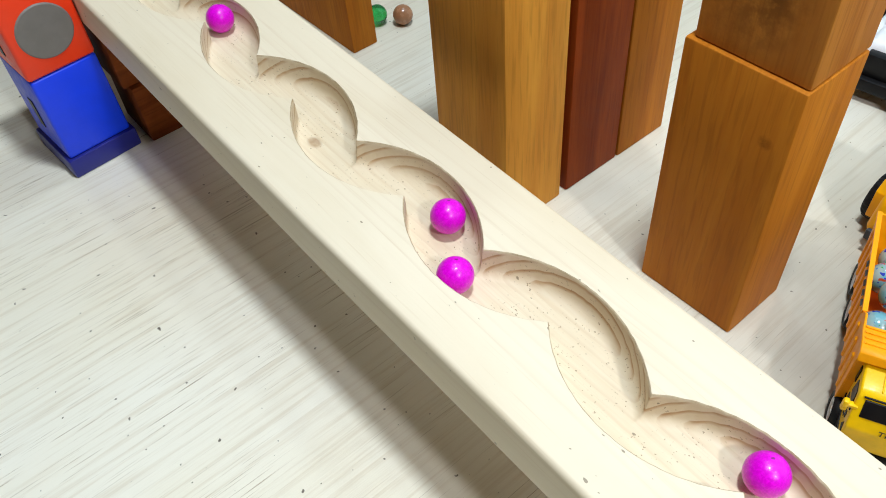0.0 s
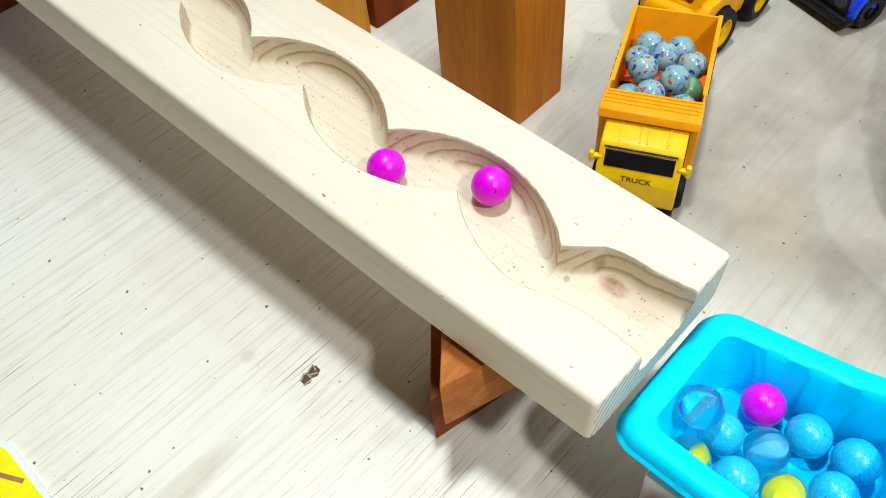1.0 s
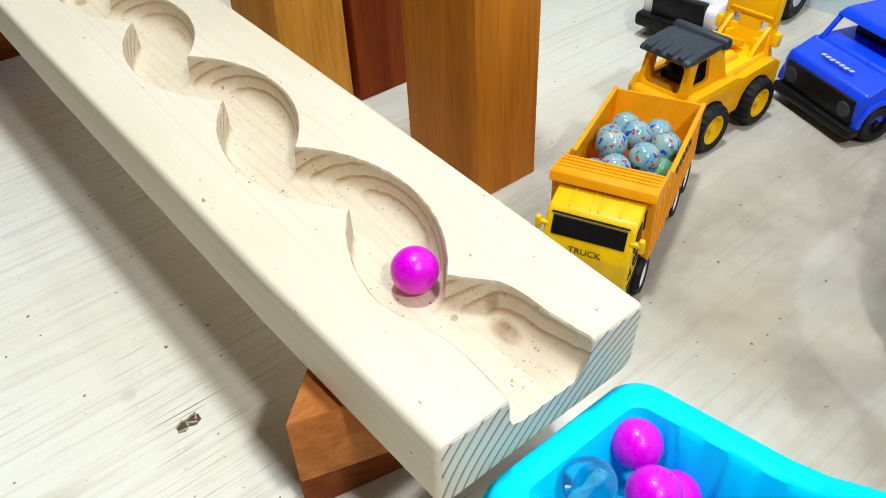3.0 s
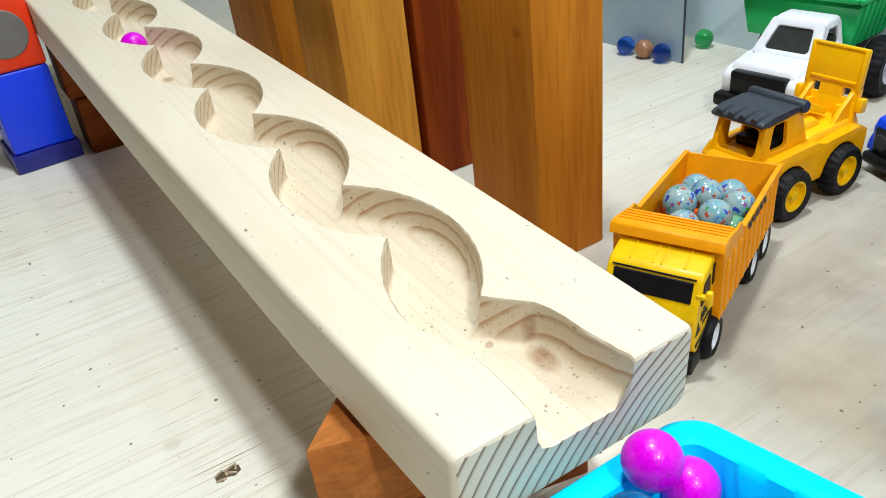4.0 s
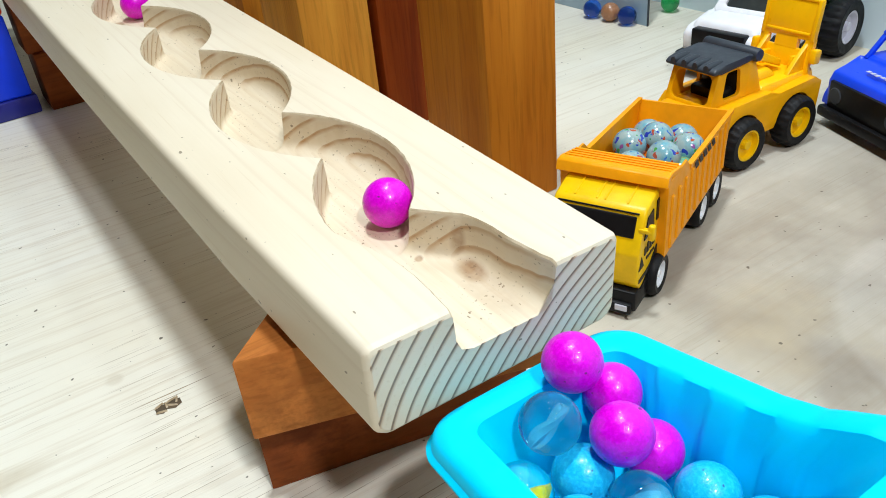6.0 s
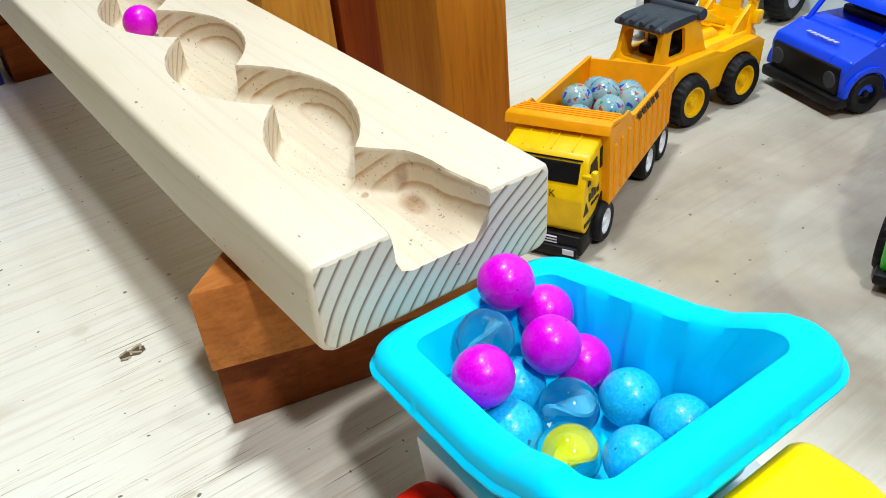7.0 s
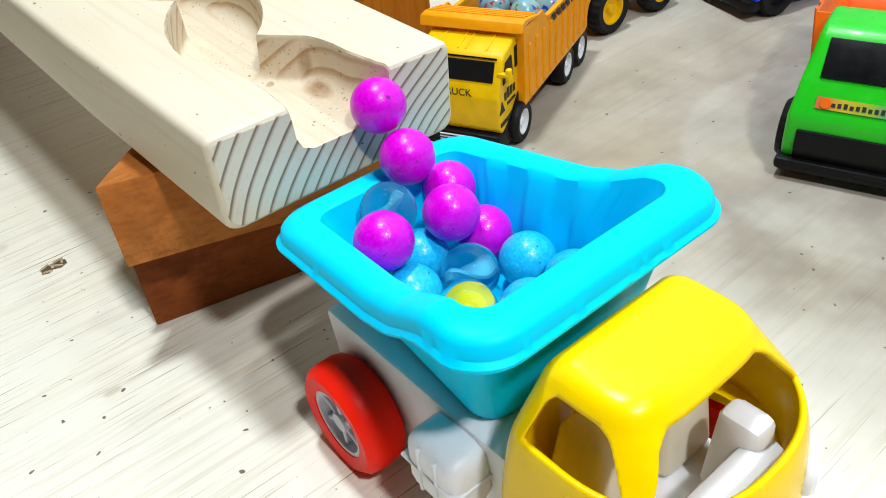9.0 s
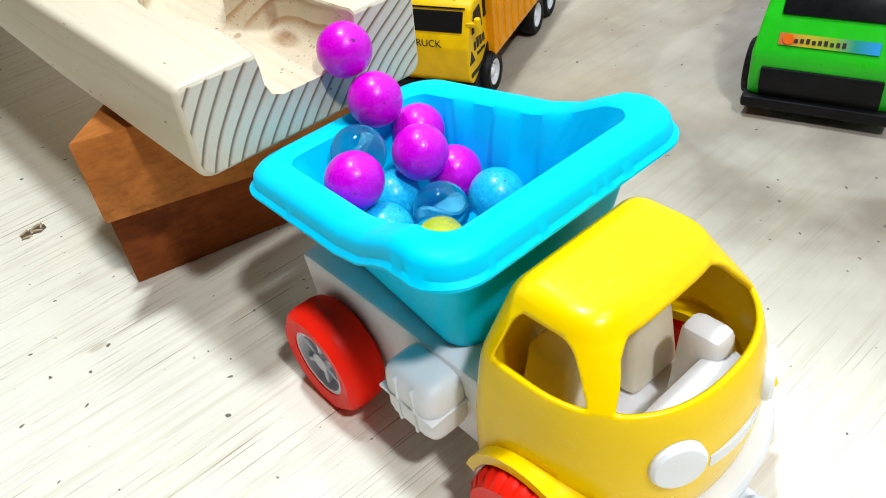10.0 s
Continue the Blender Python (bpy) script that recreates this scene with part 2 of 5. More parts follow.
OAK_STAINED = brown_wood("stained_orange_brown_wood", (0.66, 0.27, 0.045), (0.47, 0.16, 0.02), 2, 1.0, [((-0.0245, -0.004, 0.040), 0.034, (1, 1.6, 1), 0.85), ((-0.0245, 0.010, 0.02), 0.03, (1, 1, 1), 0.4)])
RED_WOOD = brown_wood("red_brown_wood", (0.40, 0.075, 0.008), (0.22, 0.032, 0.004), 2)
TAN_WOOD = brown_wood("tan_brown_wood", (0.78, 0.37, 0.050), (0.56, 0.21, 0.022), 2)
BLOCK_UP = brown_wood("light_brown_block", (0.64, 0.235, 0.055), (0.45, 0.13, 0.025), 0, 1.0, [((-0.05, 0.0, 0.0), 0.03, (1, 1, 1), 0.6), ((-0.055, -0.01, 0.036), 0.02, (1, 1, 1), 0.4)])
BLOCK_LOW = brown_wood("dark_brown_block", (0.34, 0.09, 0.02), (0.21, 0.046, 0.010), 0, 1.0, [((-0.04, 0.0, 0.02), 0.04, (1, 1, 1), 0.5)])
CYAN = plastic("cyan_plastic", (0.0, 0.66, 1.0), 0.40, 0.04, 0.0, 0.06)
YELLOW = plastic("yellow_plastic", (1.0, 0.66, 0.0), 0.22, 0.04, 0.0, 0.22)
TRUCK_YELLOW = plastic("worn_yellow_plastic", (0.93, 0.57, 0.002), 0.34, 0.16, 0.0, 0.25)
DECK_YELLOW = plastic("deck_yellow_plastic", (1.0, 0.55, 0.002), 0.34, 0.08, 0.0, 0.3)
AMBER = plastic("light_amber_plastic", (0.95, 0.44, 0.002), 0.36, 0.1, 0.0, 0.2)
ORANGE = plastic("amber_plastic", (0.95, 0.36, 0.003), 0.38, 0.12, 0.0, 0.2)
RED_ORANGE = plastic("orange_plastic", (0.92, 0.15, 0.005), 0.36, 0.1, 0.1)
RED = plastic("red_plastic", (1.0, 0.018, 0.006), 0.40, 0.06, 0.0, 0.10)
WHITE = plastic("milky_white_plastic", (0.86, 0.87, 0.90), 0.38, 0.06, 0.5)
CREAM = plastic("cream_plastic", (0.93, 0.86, 0.68), 0.4, 0.06, 0.4)
GREY = plastic("grey_plastic", (0.66, 0.66, 0.74), 0.4)
BLACK = plastic("black_plastic", (0.008, 0.008, 0.009), 0.35, 0.3, 0.0, 0.18)
RUBBER = plastic("black_rubber", (0.009, 0.009, 0.010), 0.55, 0.3, 0.0, 0.2)
SMOKED = plastic("smoked_plastic", (0.035, 0.045, 0.045), 0.15, 0.2)
DARK_GREY = plastic("dark_grey_plastic", (0.040, 0.048, 0.06), 0.42, 0.15, 0.0, 0.3)
BLUE = plastic("royal_blue_plastic", (0.001, 0.06, 0.85), 0.34, 0.08)
NAVY = plastic("navy_plastic", (0.012, 0.016, 0.22), 0.38, 0.08)
BRIGHT_BLUE = plastic("bright_blue_plastic", (0.0, 0.05, 0.92), 0.4, 0.05)
BRIGHT_RED = plastic("bright_red_plastic", (0.93, 0.045, 0.004), 0.4, 0.05)
GREEN = plastic("green_plastic", (0.015, 0.58, 0.01), 0.34, 0.08)
DEEP_GREEN = plastic("deep_green_plastic", (0.002, 0.42, 0.10), 0.4, 0.1)
INK = plastic("black_ink", (0.02, 0.017, 0.012), 0.6, 0.2)
MAGENTA = pearl("magenta_marble", (0.68, 0.0, 0.58), (0.84, 0.004, 0.74))
SKY = pearl("sky_blue_marble", (0.005, 0.43, 0.76), (0.02, 0.58, 0.88), (0.02, 0.08, 0.2))
SPECK = speckled()
PALE_CLEAR = glass("pale_clear_glass", (0.92, 0.99, 0.96), 0.0, 0.10)
CLEAR = glass("clear_glass", (0.74, 0.95, 1.0), 0.0, 0.08)
BLUE_GLASS = glass("blue_glass", (0.03, 0.16, 0.75))
GREEN_GLASS = glass("green_glass", (0.05, 0.55, 0.15))
COPPER = plastic("copper_marble", (0.42, 0.20, 0.10), 0.25, 0.3)
VANE_YELLOW = plastic("yellow_vane", (0.95, 0.86, 0.01), 0.4, 0.1, 0.0, 0.2)
VANE_BLUE = plastic("blue_vane", (0.12, 0.66, 0.92), 0.4)
wall_mat = Mat("grey_wall_paint", 0.7)
wall_mat.colour(wall_mat.mix(wall_mat.ramp(wall_mat.noise(5, 4), [(0.35, 0.0), (0.7, 1.0)]), (0.62, 0.74, 0.79), (0.70, 0.80, 0.84)))
wall_mat.bump(wall_mat.noise(150, 3), 0.2, 0.001)
WALL = wall_mat.m
# dark brown for the unseen walls and ceiling, so they return little light
dim_mat = Mat("dark_bounce_absorber", 0.6)
dim_mat.colour(dim_mat.mix(dim_mat.ramp(dim_mat.noise(12, 4, dim_mat.scale((0, 0, 0), (1, 1, 0.1))), [(0.35, 0.0), (0.7, 1.0)]), (0.10, 0.07, 0.045), (0.16, 0.12, 0.08)))
DIM = dim_mat.m
panel_mat = Mat("slate_panel", 0.35)
panel_mat.colour(panel_mat.mix(panel_mat.ramp(panel_mat.noise(20, 3), [(0.35, 0.0), (0.7, 1.0)]), (0.27, 0.38, 0.46), (0.33, 0.44, 0.51)))
PANEL = panel_mat.m
lamp_mat = Mat("lamp_diffuser", 0.6)
lamp_mat.colour((0.9, 0.9, 0.9))
lamp_mat.b.inputs["Emission Color"].default_value = (1, 0.98, 0.95, 1)
lamp_mat.b.inputs["Emission Strength"].default_value = 6.0
LAMP = lamp_mat.m

# ---- mesh tools ----


def mesh_of(name, bm, mat, smooth=True, angle=35):
    bmesh.ops.recalc_face_normals(bm, faces=bm.faces)
    me = bpy.data.meshes.new(name)
    bm.to_mesh(me)
    bm.free()
    for one in (mat if isinstance(mat, (list, tuple)) else [mat]):
        me.materials.append(one)
    if smooth:
        me.shade_smooth()
        me.set_sharp_from_angle(angle=radians(angle))
    return me


def part(name, bm, mat, parent, label="", m=None):
    o = new(name, mesh_of(name, bm, mat))
    o.parent = parent
    if m is not None:
        o.matrix_basis = m
    if label:
        tagged(o, label=label)
    return o


def thing(name, m, label, category, group=""):
    o = new(name)
    o.empty_display_size = 0.02
    o.matrix_basis = m
    return tagged(o, label, category, group)


def solid(name, bm, mat, label, category, m=None, group="", kind=""):
    o = new(name, mesh_of(name, bm, mat))
    if m is not None:
        o.matrix_basis = m
    return tagged(o, label, category, group, kind)


def bevel(bm, width, seg=2, edges=None):
    if width > 0:
        bmesh.ops.bevel(bm, geom=list(edges or bm.edges), offset=width, segments=seg, affect="EDGES", profile=0.5)
    return bm


def hexa(lo, hi, z0, z1, bev=0.0, seg=2):
    """A block with a lower rectangle lo = (x0, x1, y0, y1) at z0 and an upper one hi at z1."""
    bm = bmesh.new()
    v = []
    for (x0, x1, y0, y1), z in ((lo, z0), (hi, z1)):
        v += [bm.verts.new(p) for p in ((x0, y0, z), (x1, y0, z), (x1, y1, z), (x0, y1, z))]
    for f in ((3, 2, 1, 0), (4, 5, 6, 7), (0, 1, 5, 4), (1, 2, 6, 5), (2, 3, 7, 6), (3, 0, 4, 7)):
        bm.faces.new([v[i] for i in f])
    return bevel(bm, bev, seg)


def box(x0, x1, y0, y1, z0, z1, bev=0.0, seg=2):
    return hexa((x0, x1, y0, y1), (x0, x1, y0, y1), z0, z1, bev, seg)


def prism(outline, y0, y1, bev=0.0, seg=2):
    """A side outline of (x, z) drawn out from y0 to y1."""
    bm = bmesh.new()
    a = [bm.verts.new((x, y0, z)) for x, z in outline]
    b = [bm.verts.new((x, y1, z)) for x, z in outline]
    n = len(outline)
    bm.faces.new(a)
    bm.faces.new(b[::-1])
    for i in range(n):
        bm.faces.new((a[i], b[i], b[(i + 1) % n], a[(i + 1) % n]))
    return bevel(bm, bev, seg)


def lathe(profile, seg=40, axis="y"):
    """A profile of (radius, height) turned about an axis."""
    bm = bmesh.new()
    rings = []
    for r, h in profile:
        ring = []
        for i in range(seg):
            a = 2 * math.pi * i / seg
            p = (r * math.cos(a), h, r * math.sin(a)) if axis == "y" else (r * math.cos(a), r * math.sin(a), h)
            ring.append(bm.verts.new(p))
        rings.append(ring)
    for a, b in zip(rings, rings[1:]):
        for i in range(seg):
            bm.faces.new((a[i], a[(i + 1) % seg], b[(i + 1) % seg], b[i]))
    if profile[0][0] > 1e-6:
        bm.faces.new(rings[0])
    if profile[-1][0] > 1e-6:
        bm.faces.new(rings[-1])
    bmesh.ops.remove_doubles(bm, verts=bm.verts, dist=1e-7)
    return bm


def join(*bms):
    out = bmesh.new()
    for b in bms:
        me = bpy.data.meshes.new("tmp")
        b.to_mesh(me)
        b.free()
        out.from_mesh(me)
        bpy.data.meshes.remove(me)
    return out


def moved(bm, m):
    bm.transform(m)
    return bm


def loops(rings, cap_first=True, cap_last=True):
    """Faces between closed rings of equal counts."""
    bm = bmesh.new()
    vs = [[bm.verts.new(p) for p in ring] for ring in rings]
    n = len(rings[0])
    for a, b in zip(vs, vs[1:]):
        for i in range(n):
            bm.faces.new((a[i], a[(i + 1) % n], b[(i + 1) % n], b[i]))
    if cap_first:
        bm.faces.new(vs[0][::-1])
    if cap_last:
        bm.faces.new(vs[-1])
    return bm


def round_quad(corners, r, seg=8, side=10):
    """Points round a four-cornered plan with rounded corners; (x, y) tuples."""
    out = []
    n = len(corners)
    for i in range(n):
        p0, p, p1 = (Vector(corners[(i + k) % n]) for k in (-1, 0, 1))
        a, b = (p0 - p).normalized(), (p1 - p).normalized()
        ang = a.angle(b)
        d = r / math.tan(ang / 2)
        c = p + (a + b).normalized() * (r / math.sin(ang / 2))
        s, e = p + a * d, p + b * d
        a0 = math.atan2(s.y - c.y, s.x - c.x)
        a1 = math.atan2(e.y - c.y, e.x - c.x)
        da = (a1 - a0 + math.pi) % (2 * math.pi) - math.pi
        for k in range(seg + 1):
            t = a0 + da * k / seg
            out.append((c.x + r * math.cos(t), c.y + r * math.sin(t)))
        q0, q1 = Vector(out[-1]), None
        nxt = Vector(corners[(i + 1) % n])
        b2 = (p - nxt).normalized()
        c2 = (Vector(corners[(i + 2) % n]) - nxt).normalized()
        q1 = nxt + b2 * (r / math.tan(b2.angle(c2) / 2))
        for k in range(1, side):
            w = q0.lerp(q1, k / side)
            out.append((w.x, w.y))
    return out


def window_panel(outer, holes_at, r, thick, m, r_out=0.003):
    """A flat wall with one rounded opening; plans are (x, z) corners, the wall lies in the xz plane."""
    o, h = round_quad(outer, r_out, 6, 6), round_quad(holes_at, r, 6, 6)
    t = thick / 2
    e = 0.0005
    mid = [((a[0] * 3 + b[0]) / 4, (a[1] * 3 + b[1]) / 4) for a, b in zip(h, o)]
    rings = [[(x, y, z) for x, z in p] for p, y in ((o, -t + e), (o, t - e), (mid, t), (h, t - e), (h, -t + e), (mid, -t), (o, -t + e))]
    bm = loops(rings, False, False)
    bmesh.ops.remove_doubles(bm, verts=bm.verts, dist=1e-7)
    return moved(bm, m)


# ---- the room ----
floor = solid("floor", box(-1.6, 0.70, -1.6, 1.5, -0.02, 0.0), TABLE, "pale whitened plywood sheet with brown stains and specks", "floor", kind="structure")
solid("wall_east", box(0.69, 0.77, -1.6, 1.5, -0.02, 2.2), WALL, "pale grey painted wall", "wall", kind="structure")
# the unseen sides close the room and are kept dark to deepen shadows
solid("wall_west", box(-1.68, -1.60, -1.6, 1.5, -0.02, 2.2), DIM, "unseen brown wall, kept dark to cut bounce light", "wall", kind="structure")
solid("wall_north", box(-1.68, 0.78, 1.5, 1.58, -0.02, 2.2), DIM, "unseen brown wall, kept dark to cut bounce light", "wall", kind="structure")
solid("wall_south", box(-1.68, 0.78, -1.68, -1.6, -0.02, 2.2), DIM, "unseen brown wall, kept dark to cut bounce light", "wall", kind="structure")
solid("ceiling", box(-1.68, 0.78, -1.68, 1.58, 2.2, 2.25), DIM, "unseen brown ceiling, kept dark to cut bounce light", "ceiling", kind="structure")
for x, y, z, size, watts, colour in LAMPS:
    fix = thing("ceiling_lamp", pose(x, y, z), "unseen round white lamp hung on a thin stem", "lamp", "ceiling lamps")
    part("housing", lathe([(0.0, 0.09), (size * 0.3, 0.085), (size * 0.55, 0.02), (size * 0.56, 0.004), (size * 0.52, 0.004), (size * 0.5, 0.03), (0.0, 0.06)], 40, "z"), WHITE, fix)
    part("stem", lathe([(0.006, 0.08), (0.006, 2.2 - z)], 12, "z"), GREY, fix)

# ---- the marble track ----
SLOPE, TOP, DEEP, THICK = 2.79, 0.1077, 0.0165, 0.033
TRACK = pose(0, 0, TOP, SLOPE, 0, 0)


def table_at(rows, u):
    for (u0, x0), (u1, x1) in zip(rows, rows[1:]):
        if u0 <= u <= u1:
            k = (u - u0) / (u1 - u0)
            return x0 + (x1 - x0) * k
    return rows[0][1] if u < rows[0][0] else rows[-1][1]


def scallop(u, first, pitch, sag):
    h = pitch / 2
    big = (h * h + sag * sag) / (2 * sag)
    d = (u - first) % pitch - h
    return sag - big + math.sqrt(big * big - d * d)


def far_edge(u):
    if u < 0.0338:
        return table_at([(-0.03, 0.186), (-0.019, 0.1838), (-0.010, 0.1822), (0.0, 0.1808), (0.008, 0.1806), (0.0145, 0.1796), (0.02, 0.1778), (0.0277, 0.1712), (0.0338, 0.1662)], u)
    return 0.1662 + scallop(u, 0.0338, 0.1007, 0.0205)


def near_edge(u):
    if u < 0.0365:
        return table_at([(-0.03, 0.1463), (-0.019, 0.1467), (-0.008, 0.1477), (0.0, 0.148), (0.0065, 0.1479), (0.0116, 0.1474), (0.0226, 0.1449), (0.030, 0.1422), (0.0365, 0.1408)], u)
    return 0.1608 - scallop(u, 0.0857, 0.1009, 0.0203)


def board_sections():
    rings = []
    u0, u1, n = -0.0195, 0.85, 1500
    us = [u0, u0 + 0.0006, u0 + 0.002] + [u0 + 0.002 + (u1 - u0 - 0.004) * i / n for i in range(1, n)] + [u1 - 0.002, u1 - 0.0006, u1]
    for u in us:
        e = min(u - u0, u1 - u)
        ins = 0.0 if e > 0.0019 else (0.0006 if e > 0.0004 else 0.0016)
        xl = table_at([(-0.03, 0.1195), (-0.02, 0.1191), (0.08, 0.1156), (0.3, 0.1128), (0.9, 0.1120)], u) + ins
        xr = 0.2094 + 0.0006 * math.sin(u * 9) - ins
        t, b, r, rb = -ins, -THICK + ins, 0.0028, 0.0050
        a, f = near_edge(u), far_edge(u)
        deep = DEEP * min(1.0, max(0.0, (0.80 - u) / 0.012))
        wob = 0.0004 * noise.noise((u * 60, 1, 0))
        a += 0.00025 * noise.noise((u * 260, 0, 3))
        f += 0.00025 * noise.noise((u * 260, 5, 3))
        sec = []
        for k in range(5):
            g = math.pi * (1.5 - 0.5 * k / 4)
            sec.append((xl + rb + rb * math.cos(g), b + rb + rb * math.sin(g)))
        sec.append((xl, (t + b) / 2))
        for k in range(5):
            g = math.pi * (1.0 - 0.5 * k / 4)
            sec.append((xl + r + r * math.cos(g), t - r + r * math.sin(g)))
        sec.append(((xl + r + a) / 2, t))
        sec += [(a - 0.0005, t), (a + 0.0001, t - 0.0006 * deep / DEEP), (a + 0.0006, -deep * 0.45)]
        q = table_at([(-0.02, 0.0058), (0.012, 0.0046), (0.04, 0.0026), (0.9, 0.0026)], u) * deep / DEEP + 1e-5
        for k in range(5):
            g = math.pi * (1.0 + 0.5 * k / 4)
            sec.append((a + 0.0007 + q + q * math.cos(g), -deep + q + q * math.sin(g) + wob))
        sec += [(a + (f - a) * 0.4, -deep + wob + 0.0002 * noise.noise((u * 150, 2, 0))), (a + (f - a) * 0.6, -deep + wob + 0.0002 * noise.noise((u * 150, 8, 0)))]
        q = 0.0058 * deep / DEEP + 1e-5
        for k in range(5):
            g = math.pi * (1.5 + 0.5 * k / 4)
            sec.append((f - 0.001 - q + q * math.cos(g), -deep + q + q * math.sin(g) + wob))
        sec += [(f - 0.0006, -deep * 0.45), (f - 0.0001, t - 0.0006 * deep / DEEP), (f + 0.0005, t)]
        sec.append(((xr - r + f) / 2, t))
        for k in range(5):
            g = math.pi * (0.5 - 0.5 * k / 4)
            sec.append((xr - r + r * math.cos(g), t - r + r * math.sin(g)))
        sec.append((xr, (t + b) / 2))
        for k in range(5):
            g = math.pi * (0.0 - 0.5 * k / 4)
            sec.append((xr - rb + rb * math.cos(g), b + rb + rb * math.sin(g)))
        rings.append([(x, u, w) for x, w in sec])
    return rings


def strip(rings, first, last):
    """The surface between two corners of the section, along the whole board."""
    bm = bmesh.new()
    vs = [[bm.verts.new(p) for p in ring[first:last + 1]] for ring in rings]
    for p, q in zip(vs, vs[1:]):
        for i in range(last - first):
            bm.faces.new((p[i], p[i + 1], q[i + 1], q[i]))
    return bm


def end_face(ring):
    bm = bmesh.new()
    v = [bm.verts.new(p) for p in ring]
    a, f = 19, 22
    caps = [bm.faces.new(v[:a + 1]), bm.faces.new([v[0]] + v[a:f + 1] + [v[-1]]), bm.faces.new(v[f:])]
    bmesh.ops.triangulate(bm, faces=caps)
    return bm


track = thing("marble_track", TRACK, "thick pale pine board with a carved zigzag marble groove", "marble run")
sections = board_sections()
LIP_NEAR, LIP_FAR = 12, 29
flat = strip([r[LIP_FAR:] + r[:LIP_NEAR + 1] for r in sections], 0, len(sections[0]) - LIP_FAR + LIP_NEAR)
part("board", flat, PINE, track)
part("groove", strip(sections, LIP_NEAR + 1, LIP_FAR - 1), PINE, track, "carved zigzag groove with brown grain on its walls")
# narrow edge strips with the chamfer's shade put into their colour
part("groove_edge", strip(sections, LIP_NEAR, LIP_NEAR + 1), PINE_LIP, track)
part("groove_edge", strip(sections, LIP_FAR - 1, LIP_FAR), PINE_LIP, track)
part("end_grain", end_face(sections[0]), PINE, track, "sawn end with dark growth rings")
part("end_grain", end_face(sections[-1]), PINE, track)


# ---- wooden blocks ----
def wood_block(x0, x1, y0, y1, z0, z1, mat, label, name="wooden_block", rz=0.0, group="wooden blocks", bev=0.0012):
    cx, cy = (x0 + x1) / 2, (y0 + y1) / 2
    bm = box(x0 - cx, x1 - cx, y0 - cy, y1 - cy, 0, z1 - z0, bev, 2)
    return solid(name, bm, mat, label, "block", pose(cx, cy, z0, 0, 0, rz), group)


def board_bottom(y):
    return TOP + math.tan(radians(SLOPE)) * y - THICK - 0.0004


def cut_block(plan, z0, z1, mat, label):
    cx, cy = sum(p[0] for p in plan) / 4, sum(p[1] for p in plan) / 4
    bm = bevel(loops([[(x - cx, y - cy, z) for x, y in plan] for z in (0, z1 - z0)]), 0.0010, 2)
    return solid("wooden_block", bm, mat, label, "block", pose(cx, cy, z0), "track supports")


cut_block([(0.1028, 0.0548), (0.210, 0.0305), (0.222, 0.0640), (0.134, 0.0840)], 0.0, 0.0402, BLOCK_LOW, "dark red-brown wooden block lying under the track")
cut_block([(0.0985, 0.0412), (0.206, 0.0060), (0.220, 0.0420), (0.133, 0.0715)], 0.0404, 0.0754, BLOCK_UP, "light brown sawn wooden block stacked under the track")
wood_block(0.122, 0.209, 0.581, 0.630, 0.0, 0.05, BLOCK_LOW, "dark brown wooden block under the high end of the track", group="track supports")
wood_block(0.118, 0.209, 0.585, 0.630, 0.0502, board_bottom(0.585), BLOCK_LOW, "brown wooden block carrying the high end of the track", group="track supports")
wood_block(0.2963, 0.3453, 0.167, 0.2335, 0.0, 0.174, OAK_CHIPPED, "tall orange-brown wooden block standing on end")
wood_block(0.2990, 0.3470, 0.168, 0.2300, 0.1742, 0.35, OAK_STAINED, "stained brown wooden block stacked on a tall block")
wood_block(0.3151, 0.3668, 0.318, 0.378, 0.0, 0.34, RED_WOOD, "dark red-brown wooden post standing on end")
wood_block(0.3680, 0.4180, 0.3175, 0.372, 0.0, 0.33, OAK, "orange-brown wooden post beside a dark one")
wood_block(0.2580, 0.3090, 0.318, 0.385, 0.0, 0.34, TAN_WOOD, "tan wooden post with straight grain")
wood_block(0.3065, 0.3320, 0.564, 0.690, 0.0, 0.30, OAK, "orange-brown wooden post at the back")


# ---- marbles ----
R = 0.009


def ball(r=R):
    bm = bmesh.new()
    bmesh.ops.create_uvsphere(bm, u_segments=40, v_segments=24, radius=r)
    return bm


def marble(x, y, z, mat, label, group, r=R, rz=0.0):
    return solid("marble", ball(r), mat, label, "marble", pose(x, y, z, 30 * rz, 50 * rz, 70 * rz), group)


def cat_eye(x, y, z, vane, label, turn, r=R, wide=1.0):
    o = thing("marble", pose(x, y, z, *turn), label, "marble", "marbles in the toy tipper")
    part("glass_ball", ball(r), PALE_CLEAR if vane is VANE_YELLOW else CLEAR, o)
    rings = []
    for i in range(13):
        a = -1 + 2 * i / 12
        w = wide * 0.0040 * math.sqrt(max(0.02, 1 - a * a))
        tw = a * 1.0
        th = 0.0005
        c, s = math.cos(tw), math.sin(tw)
        rings.append([(px * c - py * s, px * s + py * c, a * 0.0060) for px, py in ((-w, -th), (-w * 0.4, -th - 0.0010), (w * 0.4, th - 0.0010), (w, -th), (w, th), (w * 0.4, th + 0.0008), (-w * 0.4, -th + 0.0010), (-w, th))])
    part("vane", loops(rings), vane, o)
    return o


